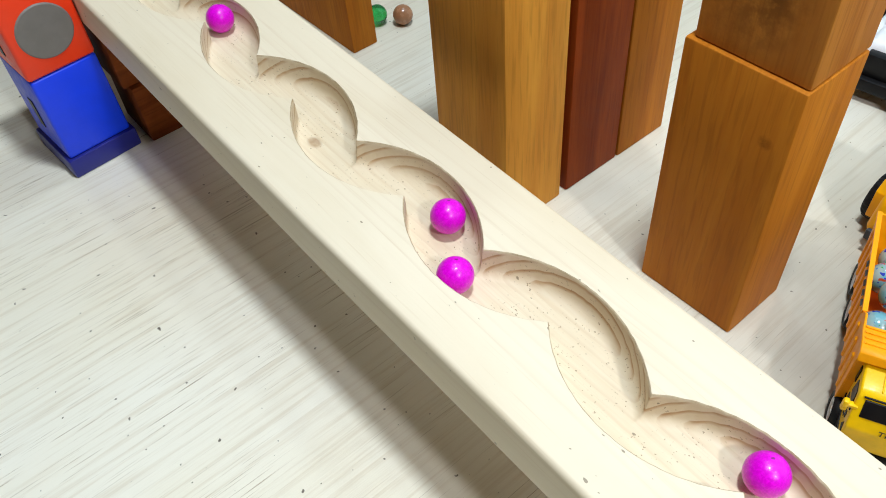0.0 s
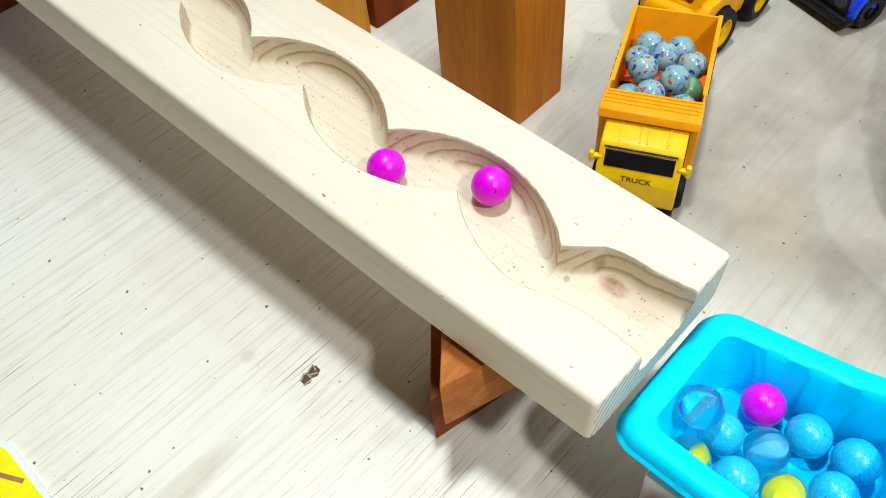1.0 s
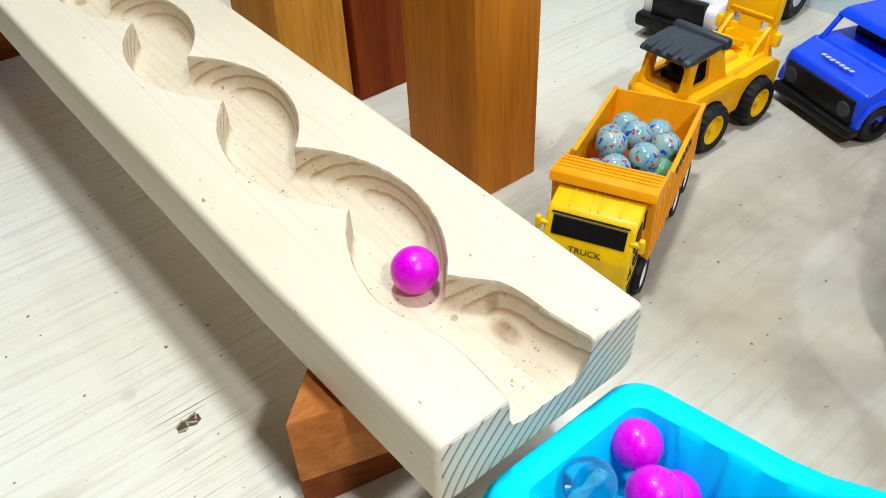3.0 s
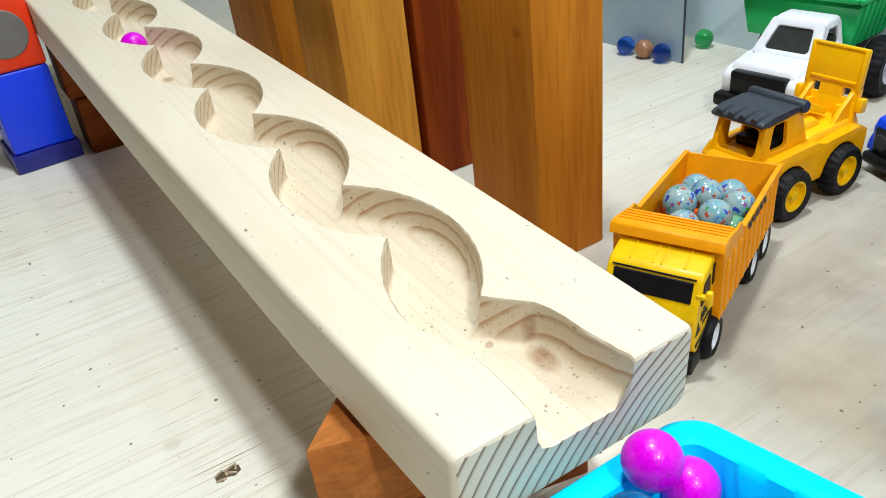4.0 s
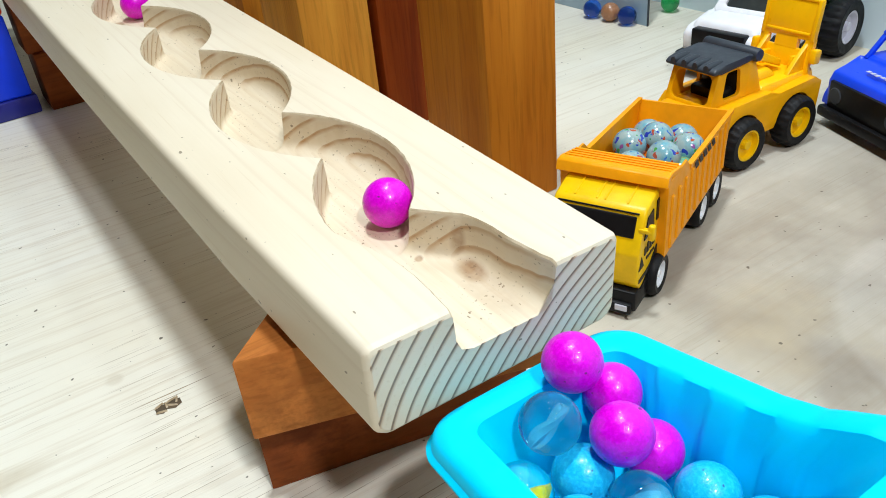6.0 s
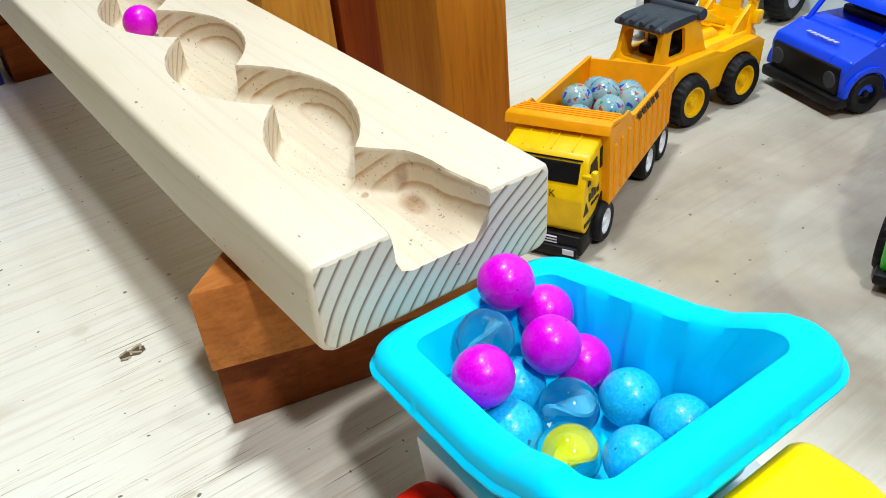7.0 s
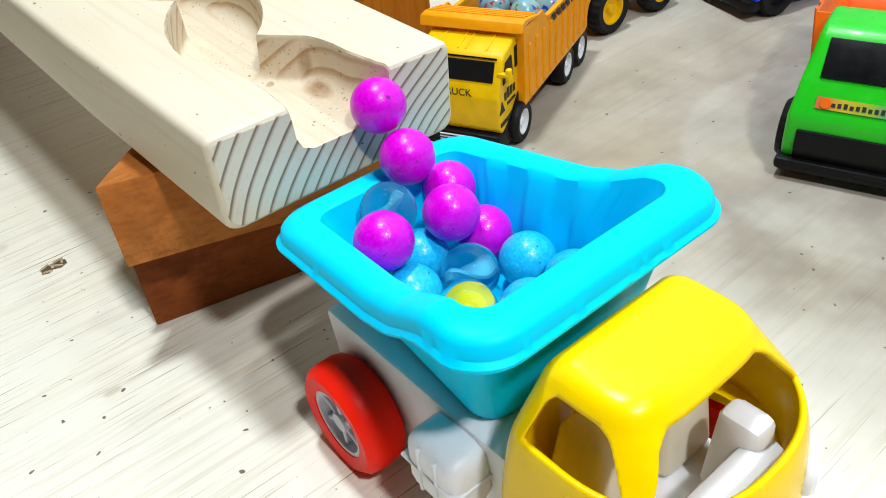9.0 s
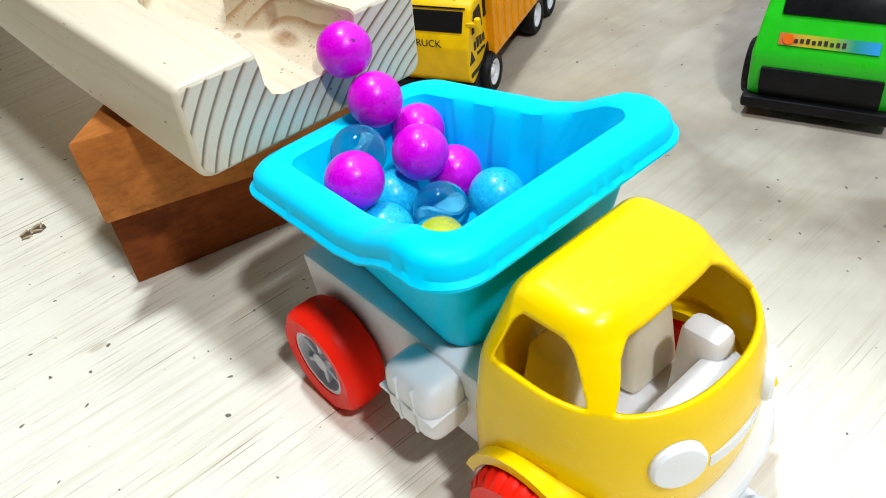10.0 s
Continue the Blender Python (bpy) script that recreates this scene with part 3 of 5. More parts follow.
for i, (x, y, z) in enumerate(((0.1649, -0.0518, 0.0585), (0.1858, -0.0782, 0.0594), (0.1864, -0.0967, 0.0619), (0.1685, -0.0966, 0.0617), (0.1505, -0.0661, 0.0603), (0.1528, -0.1054, 0.0604))):
    marble(x, y, z, SKY, "sky-blue pearly marble lying in the toy tipper", "marbles in the toy tipper", rz=i + 1)
cat_eye(0.1616, -0.0417, 0.0730, VANE_BLUE, "clear glass marble with a pale blue vane", (20, 30, 10), wide=0.55)
cat_eye(0.1704, -0.0689, 0.0585, VANE_BLUE, "clear glass marble with a blue vane", (80, 30, 50), wide=1.0)
cat_eye(0.1569, -0.0830, 0.0600, VANE_YELLOW, "clear glass marble with a yellow vane", (75, 20, 100), wide=1.3)
cat_eye(0.1458, -0.0480, 0.0609, VANE_YELLOW, "clear glass marble with a bright yellow vane", (70, 60, 20), wide=1.4)

rolling = [marble(0.17, 0.1 + 0.05 * i, 0.11, MAGENTA, "magenta pearly marble rolling down the wooden track", "rolling marbles") for i in range(6)]

for x, y, mat, label in ((0.609, 0.418, BLUE_GLASS, "dark blue glass marble by the wall"), (0.612, 0.396, COPPER, "copper-coloured marble by the wall"),
                         (0.613, 0.3745, BLUE_GLASS, "blue glass marble by the wall"), (0.6715, 0.374, GREEN_GLASS, "green glass marble by the wall"),
                         (0.3507, 0.5877, GREEN_GLASS, "green glass marble on the plywood"), (0.3669, 0.5708, COPPER, "copper-coloured marble on the plywood")):
    marble(x, y, R, mat, label, "loose marbles")


# ---- wheels ----
def wheel(parent, x, y, z, r, w, tyre_mat, rim_mat, out, tread=0, spokes=0, rim_r=0.62):
    """A wheel with its axle along y; out: +1 or -1, the side of its outer face."""
    h = w / 2
    prof = [(r * rim_r, -h * 0.92), (r * 0.86, -h), (r * 0.97, -h * 0.72), (r, -h * 0.4), (r, h * 0.4), (r * 0.97, h * 0.72), (r * 0.86, h), (r * rim_r, h * 0.92), (r * rim_r * 0.97, h * 0.5), (r * rim_r * 0.97, -h * 0.9)]
    prof.append(prof[0])
    seg = tread * 4 if tread else 48
    bm = lathe(prof, seg)
    if tread:
        for v in bm.verts:
            a = (math.atan2(v.co.z, v.co.x) / (2 * math.pi) * tread + (0.25 if v.co.y > 0 else 0.0)) % 1.0
            d = math.hypot(v.co.x, v.co.z)
            if d > r * 0.9 and a < 0.4:
                v.co.x, v.co.z = v.co.x * 0.955, v.co.z * 0.955
    m = pose(x, y, z, 0, 0, 0 if out > 0 else 180)
    o = new("wheel", mesh_of("tyre", bm, tyre_mat))
    o.parent, o.matrix_basis = parent, m
    rr = r * rim_r
    disc = lathe([(0, -h * 0.7), (rr, -h * 0.7), (rr, h * 0.86), (rr * 0.88, h * 0.86), (rr * 0.82, h * 0.35), (rr * 0.34, h * 0.35), (rr * 0.28, h * 0.8), (rr * 0.12, h * 0.86), (0, h * 0.8)], 36)
    bits = [disc]
    for i in range(spokes):
        b = box(-rr * 0.07, rr * 0.07, h * 0.3, h * 0.7, rr * 0.26, rr * 0.86, rr * 0.03, 1)
        b.transform(Matrix.Rotation(2 * math.pi * i / spokes, 4, "Y"))
        bits.append(b)
    part("rim", join(*bits), rim_mat, o)
    return o


def bars(parent, m, length, height, mat, count, name="lettering"):
    """Unreadable writing: a row of short raised bars in the xz plane."""
    bits = []
    step = length / count
    for i in range(count):
        hh = height * (0.75 + 0.25 * ((i * 7) % 3) / 2)
        bits.append(box(i * step - length / 2, i * step - length / 2 + step * 0.62, -0.0002, 0.0002, 0, hh))
    return part(name, join(*bits), mat, parent, m=m)


# ---- the toy tipper with the cyan bed ----
TX, TY, CABX = 0.168, -0.10, -0.003
tipper = thing("toy_tipper_truck", pose(TX, TY, 0), "plastic toy tipper truck with cyan bed, yellow cab and red wheels", "toy truck")


def rim_height(y):
    return table_at([(-0.14, 0.0945), (-0.112, 0.0945), (-0.106, 0.0935), (-0.098, 0.0895), (-0.092, 0.0862), (-0.08, 0.0828), (-0.02, 0.0752)], y)


def tipper_bed():
    def plan(inset, r):
        c = [(0.1303 + inset, -0.0203 - inset), (0.1225 + inset, -0.1268 + inset), (0.2152 - inset, -0.1268 + inset), (0.2072 - inset, -0.0203 - inset)]
        return round_quad(c, max(0.002, r), 8, 60)

    rings = []
    rows = [(0.0190, 0.006, None, 0.0495), (0.0180, 0.007, None, 0.0503), (0.0175, 0.0075, None, 0.0520), (0.0150, 0.0085, -0.012, 0), (0.0120, 0.0055, -0.003, 0), (0.0112, 0.006, -0.0008, 0), (0.0098, 0.0065, 0.0, 0),
            (0.0040, 0.012, 0.0003, 0), (0.0016, 0.0125, -0.0004, 0), (0.0004, 0.013, -0.0018, 0), (-0.0001, 0.013, -0.0050, 0), (-0.0014, 0.0135, -0.0062, 0), (-0.0014, 0.0135, -0.0070, 0), (0.0006, 0.013, -0.0070, 0), (0.0009, 0.013, -0.005, 0),
            (0.0075, 0.010, -0.0080, 0), (0.0140, 0.009, None, 0.052), (0.0165, 0.008, None, 0.0465)]
    for k, (inset, r, dz, z) in enumerate(rows):
        ring = []
        for x, y in plan(inset, r):
            zz = z if dz is None else rim_height(y) + dz
            if k in (2, 3, 4) and x > TX + 0.02 and -0.105 < y < -0.045:
                x -= 0.0008 * (1 if int((y + 0.105) / 0.0095) % 2 else 0)
            if k == 11:
                zz += 0.0006 * noise.noise((x * 250, y * 250, 0))
            ring.append((x - TX, y - TY, zz))
        rings.append(ring)
    return loops(rings)


part("bed", tipper_bed(), CYAN, tipper, "cyan plastic tipper bed with a rolled rim")


def cab_plan(hw, yr, yf, yc=None, square=0.88):
    """Half-oval front, straight sides, small rear corners; points from the rear left round the front."""
    yc = yr + 0.33 * (yf - yr) if yc is None else yc
    pts, r = [], min(0.005, 0.3 * (yr - yf), 0.4 * hw)
    for k in range(8):
        g = math.pi * (0.5 + 0.5 * k / 7)
        pts.append((-hw + r + r * math.cos(g), yr - r + r * math.sin(g)))
    for k in range(1, 29):
        pts.append((-hw, yr - r + (yc - yr + r) * k / 28))
    for k in range(1, 145):
        g = math.pi * (1 + k / 144)
        c, s_ = math.cos(g), math.sin(g)
        pts.append((hw * math.copysign(abs(c) ** square, c), yc + (yc - yf) * math.copysign(abs(s_) ** square, s_)))
    for k in range(1, 29):
        pts.append((hw, yc + (yr - r - yc) * k / 28))
    for k in range(1, 9):
        g = math.pi * 0.5 * k / 8
        pts.append((hw - r + r * math.cos(g), yr - r + r * math.sin(g)))
    for k in range(1, 17):
        pts.append((hw - r - (2 * hw - 2 * r) * k / 17, yr))
    return pts


SILL, HEAD = 0.0662, 0.0782


def cab_shell():
    """Height, half width, rear, front and squareness of the cab, level by level, to a flat roof."""
    levels = [(0.0215, 0.0350, -0.1225, -0.1700, 0.88), (0.0240, 0.0362, -0.1225, -0.1730, 0.88), (0.030, 0.0368, -0.1225, -0.1752, 0.88), (0.038, 0.0368, -0.1228, -0.1765, 0.88), (0.046, 0.0363, -0.1230, -0.1768, 0.88), (0.054, 0.0354, -0.1234, -0.1762, 0.88),
              (0.060, 0.0346, -0.1238, -0.1752, 0.88), (0.0645, 0.0338, -0.1243, -0.1738, 0.87), (0.0662, 0.0333, -0.1246, -0.1730, 0.86), (0.0700, 0.0309, -0.1251, -0.1680, 0.78), (0.0742, 0.0281, -0.1257, -0.1622, 0.65), (0.0782, 0.0256, -0.1263, -0.1568, 0.52),
              (0.0800, 0.0247, -0.1268, -0.1552, 0.50), (0.0815, 0.0236, -0.1276, -0.1540, 0.50), (0.0826, 0.0220, -0.1288, -0.1526, 0.50), (0.0833, 0.0198, -0.1304, -0.1508, 0.52), (0.0836, 0.0165, -0.1325, -0.1484, 0.56), (0.0838, 0.0110, -0.1350, -0.1455, 0.62)]
    fine = []
    for p, q in zip(levels, levels[1:]):
        n = 8 if SILL - 0.0001 < p[0] < HEAD - 0.0001 else 2
        fine += [tuple(a + (b - a) * k / n for a, b in zip(p, q)) for k in range(n)]
    levels = fine + [levels[-1]]
    rings = [[(x + CABX, y - TY, z) for x, y in cab_plan(hw, yr, yf, None, sq)] for z, hw, yr, yf, sq in levels]
    bm = bmesh.new()
    vs = [[bm.verts.new(p) for p in ring] for ring in rings]
    n = len(rings[0])
    for a in range(len(rings) - 1):
        z = (levels[a][0] + levels[a + 1][0]) / 2
        k = (z - SILL) / (HEAD - SILL)
        ease = 0.0022 * max(0.0, (k - 0.72) / 0.28) ** 2
        for i in range(n):
            mid = (Vector(rings[a][i]) + Vector(rings[a + 1][(i + 1) % n])) / 2
            x, y = abs(mid.x - CABX), mid.y + TY
            open_here = False
            if 0 < k < 1:
                side = x > 0.018 and -0.1570 + 0.0090 * k + ease < y < -0.1300 - 0.0020 * k - ease
                front = y < -0.150 and x < 0.0272 - 0.0092 * k - ease
                open_here = side or front
            if mid.z < 0.0415 and (i < 80 or i > 136) and y > -0.172 and math.hypot(y + 0.1465, mid.z - 0.0195) < 0.0212 and x > 0.02:
                open_here = True
            if not open_here:
                bm.faces.new((vs[a][i], vs[a][(i + 1) % n], vs[a + 1][(i + 1) % n], vs[a + 1][i]))
    bm.faces.new(vs[-1])
    loose = [v for v in bm.verts if not v.link_faces]
    bmesh.ops.delete(bm, geom=loose, context="VERTS")
    rim = {}
    for e in bm.edges:
        if e.is_boundary:
            a, b = e.verts
            rim.setdefault(a, []).append(b)
            rim.setdefault(b, []).append(a)
    for _ in range(14):
        was = {v: v.co.copy() for v in rim}
        for v, near in rim.items():
            if v.co.z > 0.0225 and len(near) == 2:
                v.co = was[v] * 0.5 + (was[near[0]] + was[near[1]]) * 0.25
    return bm


def cab_front(a0, a1, z0, z1, out, steps=24):
    """A thin raised strip on the cab's curved front between two bearings (degrees from straight ahead)."""
    rings = []
    for k in range(steps + 1):
        g = radians(a0 + (a1 - a0) * k / steps)
        ring = []
        for d, z in ((-0.0006, z0), (out, z0 + 0.0004), (out, z1 - 0.0004), (-0.0006, z1)):
            hw, yf = 0.0374 + d, -0.1766 - d
            ring.append((CABX + hw * math.sin(g), -0.140 + (yf + 0.140) * math.cos(g) ** 0.95 - TY, z))
        rings.append(ring)
    return loops(rings)


cab = part("cab", cab_shell(), YELLOW, tipper, "glossy yellow plastic cab with open windows")
sol = cab.modifiers.new("thickness", "SOLIDIFY")
sol.thickness, sol.offset = 0.0015, -1
part("chassis", join(hexa((-0.031, 0.025, -0.022, 0.063), (-0.033, 0.027, -0.022, 0.063), 0.013, 0.0465, 0.002), box(-0.025, 0.019, -0.066, -0.020, 0.012, 0.027, 0.002)), WHITE, tipper, "milky white plastic chassis")
for s in (-1, 1):
    bits = [hexa((-0.0085, 0.0070, -0.0112, 0.0112), (-0.0085, 0.0068, -0.0106, 0.0106), 0, 0.0208, 0.0045, 4)]
    here = pose(CABX + s * 0.0355, -0.0030, 0.0243, 0, 0, 180 if s < 0 else 0)
    tank = part("fuel_tank", bits[0], WHITE, tipper, "ribbed milky fuel tank", here)
    for yy in (-0.0035, 0.0035):
        part("rib", box(-0.0086, 0.0074, yy - 0.0007, yy + 0.0007, 0.002, 0.0192, 0.0006), WHITE, tank)
    part("rib", box(-0.0086, 0.0074, -0.0115, 0.0115, 0.0100, 0.0112, 0.0005), WHITE, tank)
    turn = pose(0, 0, 0, 0, 0, 90 if s < 0 else -90)
    for yy in (0.0425, -0.0465):
        o = wheel(tipper, CABX + s * 0.0375, yy, 0.0195, 0.0195, 0.0150, RED, GREY, 1, 0 if yy > 0 else 30, 6, 0.62)
        o.matrix_basis = pose(CABX + s * 0.0375, yy, 0.0195, 0, 0, 0) @ turn
    arch = lathe([(0.0205, -0.004), (0.0235, -0.004), (0.0235, 0.004), (0.0205, 0.004), (0.0205, -0.004)], 40)
    bmesh.ops.delete(arch, geom=[v for v in arch.verts if v.co.z < 0.006], context="VERTS")
    part("fender", moved(arch, pose(CABX + s * (0.0365 if s < 0 else 0.0335), -0.0465, 0.0195) @ turn), YELLOW, tipper)
    head_lamp = lathe([(0, 0.0012), (0.0062, 0.0010), (0.0070, 0.0), (0.0070, -0.002)], 30)
    part("headlight", moved(head_lamp, pose(CABX + s * 0.0186, -0.0734, 0.0508) @ pose(0, 0, 0, 2, 0, 180 + s * 29)), WHITE, tipper, "round white headlight")
    part("lever", box(s * 0.030 - 0.0015, s * 0.030 + 0.0015, -0.068, -0.064, 0.03, 0.036, 0.0006), WHITE, tipper)
part("grille_strip", cab_front(-15, 15, 0.0440, 0.0484, 0.0008), WHITE, tipper, "white grille strip")
rings = []
for z, d in ((0.0150, -0.003), (0.0158, 0.0012), (0.0260, 0.0024), (0.0282, 0.0018), (0.0288, -0.001)):
    rings.append([(x + CABX, y - TY, z) for x, y in cab_plan(0.0366 + d, -0.150, -0.1765 - d * 1.4, -0.1535)])
eye = lathe([(0.0022, -0.0008), (0.0055, -0.0008), (0.0055, 0.0008), (0.0022, 0.0008), (0.0022, -0.0008)], 24, "z")
part("bumper", join(loops(rings), moved(eye, pose(CABX + 0.004, -0.0845, 0.0172)), box(CABX - 0.001, CABX + 0.009, -0.081, -0.0765, 0.0164, 0.0180, 0.0004)), WHITE, tipper, "white bumper with a pull-string eye")
part("seat", hexa((-0.029, -0.010, -0.046, -0.027), (-0.0235, -0.010, -0.043, -0.029), 0.031, 0.0620, 0.003, 3), CREAM, tipper, "cream moulded seat")
part("seat", hexa((0.000, 0.021, -0.046, -0.027), (0.002, 0.019, -0.043, -0.029), 0.031, 0.0600, 0.003, 3), CREAM, tipper, "cream moulded seat with a square hatch")
part("dashboard", join(hexa((-0.022, 0.018, -0.071, -0.056), (-0.020, 0.015, -0.068, -0.059), 0.0308, 0.054, 0.003), hexa((0.006, 0.017, -0.066, -0.050), (0.007, 0.016, -0.064, -0.052), 0.0308, 0.060, 0.003)), WHITE, tipper, "white dashboard")
part("cab_floor", box(-0.0275, 0.0215, -0.070, -0.0235, 0.027, 0.031, 0.001), WHITE, tipper)


# ---- the small yellow dump truck ----
small = thing("toy_dump_truck", pose(0.2985, 0.0738, 0, 0, 0, -155.6), "small worn yellow toy dump truck loaded with speckled marbles", "toy truck")
cabbits = prism([(-0.004, 0.014), (0.0205, 0.014), (0.0235, 0.018), (0.0240, 0.034), (0.0215, 0.0405), (0.0166, 0.0518), (0.0140, 0.0540), (-0.004, 0.0585)], -0.0228, 0.0228, 0.0014, 3)
cab2 = part("cab", cabbits, TRUCK_YELLOW, small, "worn yellow cab with black windows")
slope2 = pose(0.0191, 0, 0.0461, 0, -23.4, 0)
roof2 = pose(0.0050, 0, 0.0562, 0, 14.0, 0)
for yy in (-0.013, -0.002, 0.002, 0.013):
    part("crease", moved(box(-0.0085, 0.0085, yy - 0.0005, yy + 0.0005, -0.0008, 0.0006, 0.0003, 1), roof2), TRUCK_YELLOW, cab2)
part("trim", moved(box(-0.0002, 0.0008, -0.0200, 0.0200, 0.0060, 0.0068, 0.0002, 1), slope2), BLACK, small, "black trim line over the windscreen")
part("windscreen", moved(box(-0.0004, 0.0006, -0.0190, 0.0190, -0.0052, 0.0050, 0.0004, 1), slope2), BLACK, small, "black windscreen")
for s in (-1, 1):
    part("window", moved(prism([(0.005, 0.0395), (0.0180, 0.0395), (0.0140, 0.0495), (0.0065, 0.0505)], -0.0004, 0.0004), pose(0, s * 0.0229, 0)), BLACK, small, "black side window")
    part("window", moved(prism([(-0.0025, 0.042), (0.0020, 0.042), (0.0020, 0.0525), (-0.0025, 0.0530)], -0.0004, 0.0004), pose(0, s * 0.0229, 0)), BLACK, small)
    part("mirror", moved(join(box(-0.0015, 0.0015, -0.001, 0.005, -0.001, 0.001, 0.0004), box(-0.0022, 0.0014, 0.003, 0.0062, -0.0045, 0.0035, 0.0012)), pose(0.0185, s * 0.0218, 0.0452, 0, 0, 0 if s > 0 else 180)), TRUCK_YELLOW, small)
    bars(small, pose(0.0105, s * 0.0230, 0.0305), 0.015, 0.0052, INK, 4)
    bars(small, pose(0.0085, s * 0.0230, 0.0268), 0.011, 0.0016, INK, 6)
    part("warning_triangle", moved(join(prism([(-0.0032, 0), (0.0032, 0), (0, 0.0064)], -0.0002, 0.0002)), pose(0.0200, s * 0.0229, 0.0255)), INK, small)
    part("stripe", moved(prism([(-0.003, 0.0185), (0.0225, 0.0185), (0.0225, 0.0205), (0.013, 0.0205), (-0.003, 0.0235)], -0.0002, 0.0002), pose(0, s * 0.0230, 0)), INK, small)
    part("sill", moved(prism([(0.0200, 0.0142), (0.0120, 0.0180), (0.0020, 0.0255), (-0.0042, 0.0300), (-0.0042, 0.0142)], -0.0004, 0.0004), pose(0, s * 0.0230, 0)), BLACK, small, "black sill behind the cab corner")
    for xx in (0.0, -0.0715, -0.0968):
        wheel(small, xx, s * 0.0222, 0.0112, 0.0112, 0.0095, RUBBER, WHITE, s, 0, 0, 0.62)


def letters(parent, words, size, m, mat):
    """Flat printed words in the built-in font, as a mesh."""
    c = bpy.data.curves.new("words", "FONT")
    c.body, c.size, c.extrude, c.align_x = words, size, 0.0001, "CENTER"
    o = bpy.data.objects.new("words", c)
    me = bpy.data.meshes.new_from_object(o)
    bpy.data.objects.remove(o)
    bpy.data.curves.remove(c)
    me.materials.clear()
    me.materials.append(mat)
    t = new("lettering", me)
    t.parent, t.matrix_basis = parent, m
    return t


letters(small, "TRUCK", 0.0052, pose(0.0239, 0, 0.0345, 90, 0, 90) @ pose(0, 0, 0, -4, 0, 0), INK)
part("bumper", join(box(-0.004, 0.0255, -0.0230, 0.0230, 0.0035, 0.0145, 0.0015), box(0.018, 0.0275, -0.0212, 0.0212, 0.0025, 0.0085, 0.0012)), BLACK, small, "black bumper")
for s in (-1, 1):
    part("headlight", box(0.0272, 0.0279, s * 0.0165 - 0.003, s * 0.0165 + 0.003, 0.0045, 0.0078, 0.0003, 1), GREY, small)
for k in range(3):
    part("grille_bar", box(0.0250, 0.0262, -0.010, 0.010, 0.0098 + 0.0016 * k - 0.0006, 0.0098 + 0.0016 * k, 0.0002, 1), GREY, small)
part("frame", box(-0.110, 0.0, -0.016, 0.016, 0.009, 0.016, 0.001), BLACK, small, "black chassis frame")
bed2 = part("bed", box(-0.103, -0.001, -0.0262, 0.0262, 0.0195, 0.0215), RED_ORANGE, small, "amber plastic dump bed with ribbed sides")
side_out = [(-0.001, 0.0605), (-0.001, 0.020), (-0.103, 0.020), (-0.113, 0.0525), (-0.034, 0.0545), (-0.028, 0.0605)]
for s in (-1, 1):
    part("side_panel", moved(prism(side_out, -0.0006, 0.0006, 0.0003, 1), pose(0, s * 0.0265, 0)), ORANGE, bed2)
    part("top_rail", moved(prism([(-0.034, 0.0530), (-0.034, 0.0552), (-0.1140, 0.0530), (-0.1134, 0.0508)], -0.0013, 0.0013), pose(0, s * 0.0265, 0)), ORANGE, bed2)
part("front_panel", box(-0.0022, -0.0008, -0.0262, 0.0262, 0.0215, 0.060), ORANGE, bed2)
part("tailgate", hexa((-0.104, -0.1026, -0.0262, 0.0262), (-0.1140, -0.1126, -0.0262, 0.0262), 0.0205, 0.0520), ORANGE, bed2)
rib_mesh = mesh_of("rib", box(-0.0016, 0.0016, -0.0009, 0.0009, 0, 0.0292, 0.0007, 1), ORANGE)
for s in (-1, 1):
    for k in range(10):
        o = new("rib", rib_mesh)
        o.parent, o.matrix_basis = bed2, pose(-0.008 - 0.0103 * k, s * 0.0272, 0.022)
part("visor", join(prism([(-0.020, 0.0595), (-0.020, 0.0612), (-0.0035, 0.0650), (0.0015, 0.0645), (0.0030, 0.0595), (0.0020, 0.0595), (-0.0030, 0.0632)], -0.0277, 0.0277, 0.0004, 1),
                   *[box(-0.0185 + 0.0042 * k, -0.0172 + 0.0042 * k, -0.0262, 0.0262, 0.0605 + 0.0009 * k, 0.0625 + 0.0009 * k) for k in range(4)]), ORANGE, small, "amber cab guard with raised bars")
for s in (-1, 1):
    for k in range(5):
        part("chevron", moved(prism([(0, 0), (0.0045, 0), (0.0075, 0.0042), (0.003, 0.0042)], -0.0002, 0.0002), pose(-0.046 - 0.0074 * k, s * 0.0282, 0.0497 - 0.0002 * k)), INK, small)


def in_small(x, y, z):
    return pose(0.2985, 0.0738, 0, 0, 0, -155.6) @ Vector((x, y, z))


LIFT = 0.0075
load = [(-0.0215, -0.014, 0.0305), (-0.022, 0.0035, 0.0310), (-0.0375, -0.004, 0.0385), (-0.035, 0.0155, 0.0335), (-0.0405, -0.0165, 0.0305), (-0.053, 0.008, 0.0395), (-0.055, -0.0115, 0.0425), (-0.0695, 0.0160, 0.0385), (-0.0715, -0.002, 0.0410),
        (-0.0735, -0.0165, 0.0340), (-0.056, 0.0165, 0.0305), (-0.088, 0.007, 0.0345), (-0.089, -0.0125, 0.034)]
for i, p in enumerate(load):
    w = in_small(p[0], p[1], p[2] + LIFT)
    marble(w.x, w.y, w.z, SPECK, "pale blue marble with red, green and blue specks", "marbles in the dump truck", rz=i + 0.7)


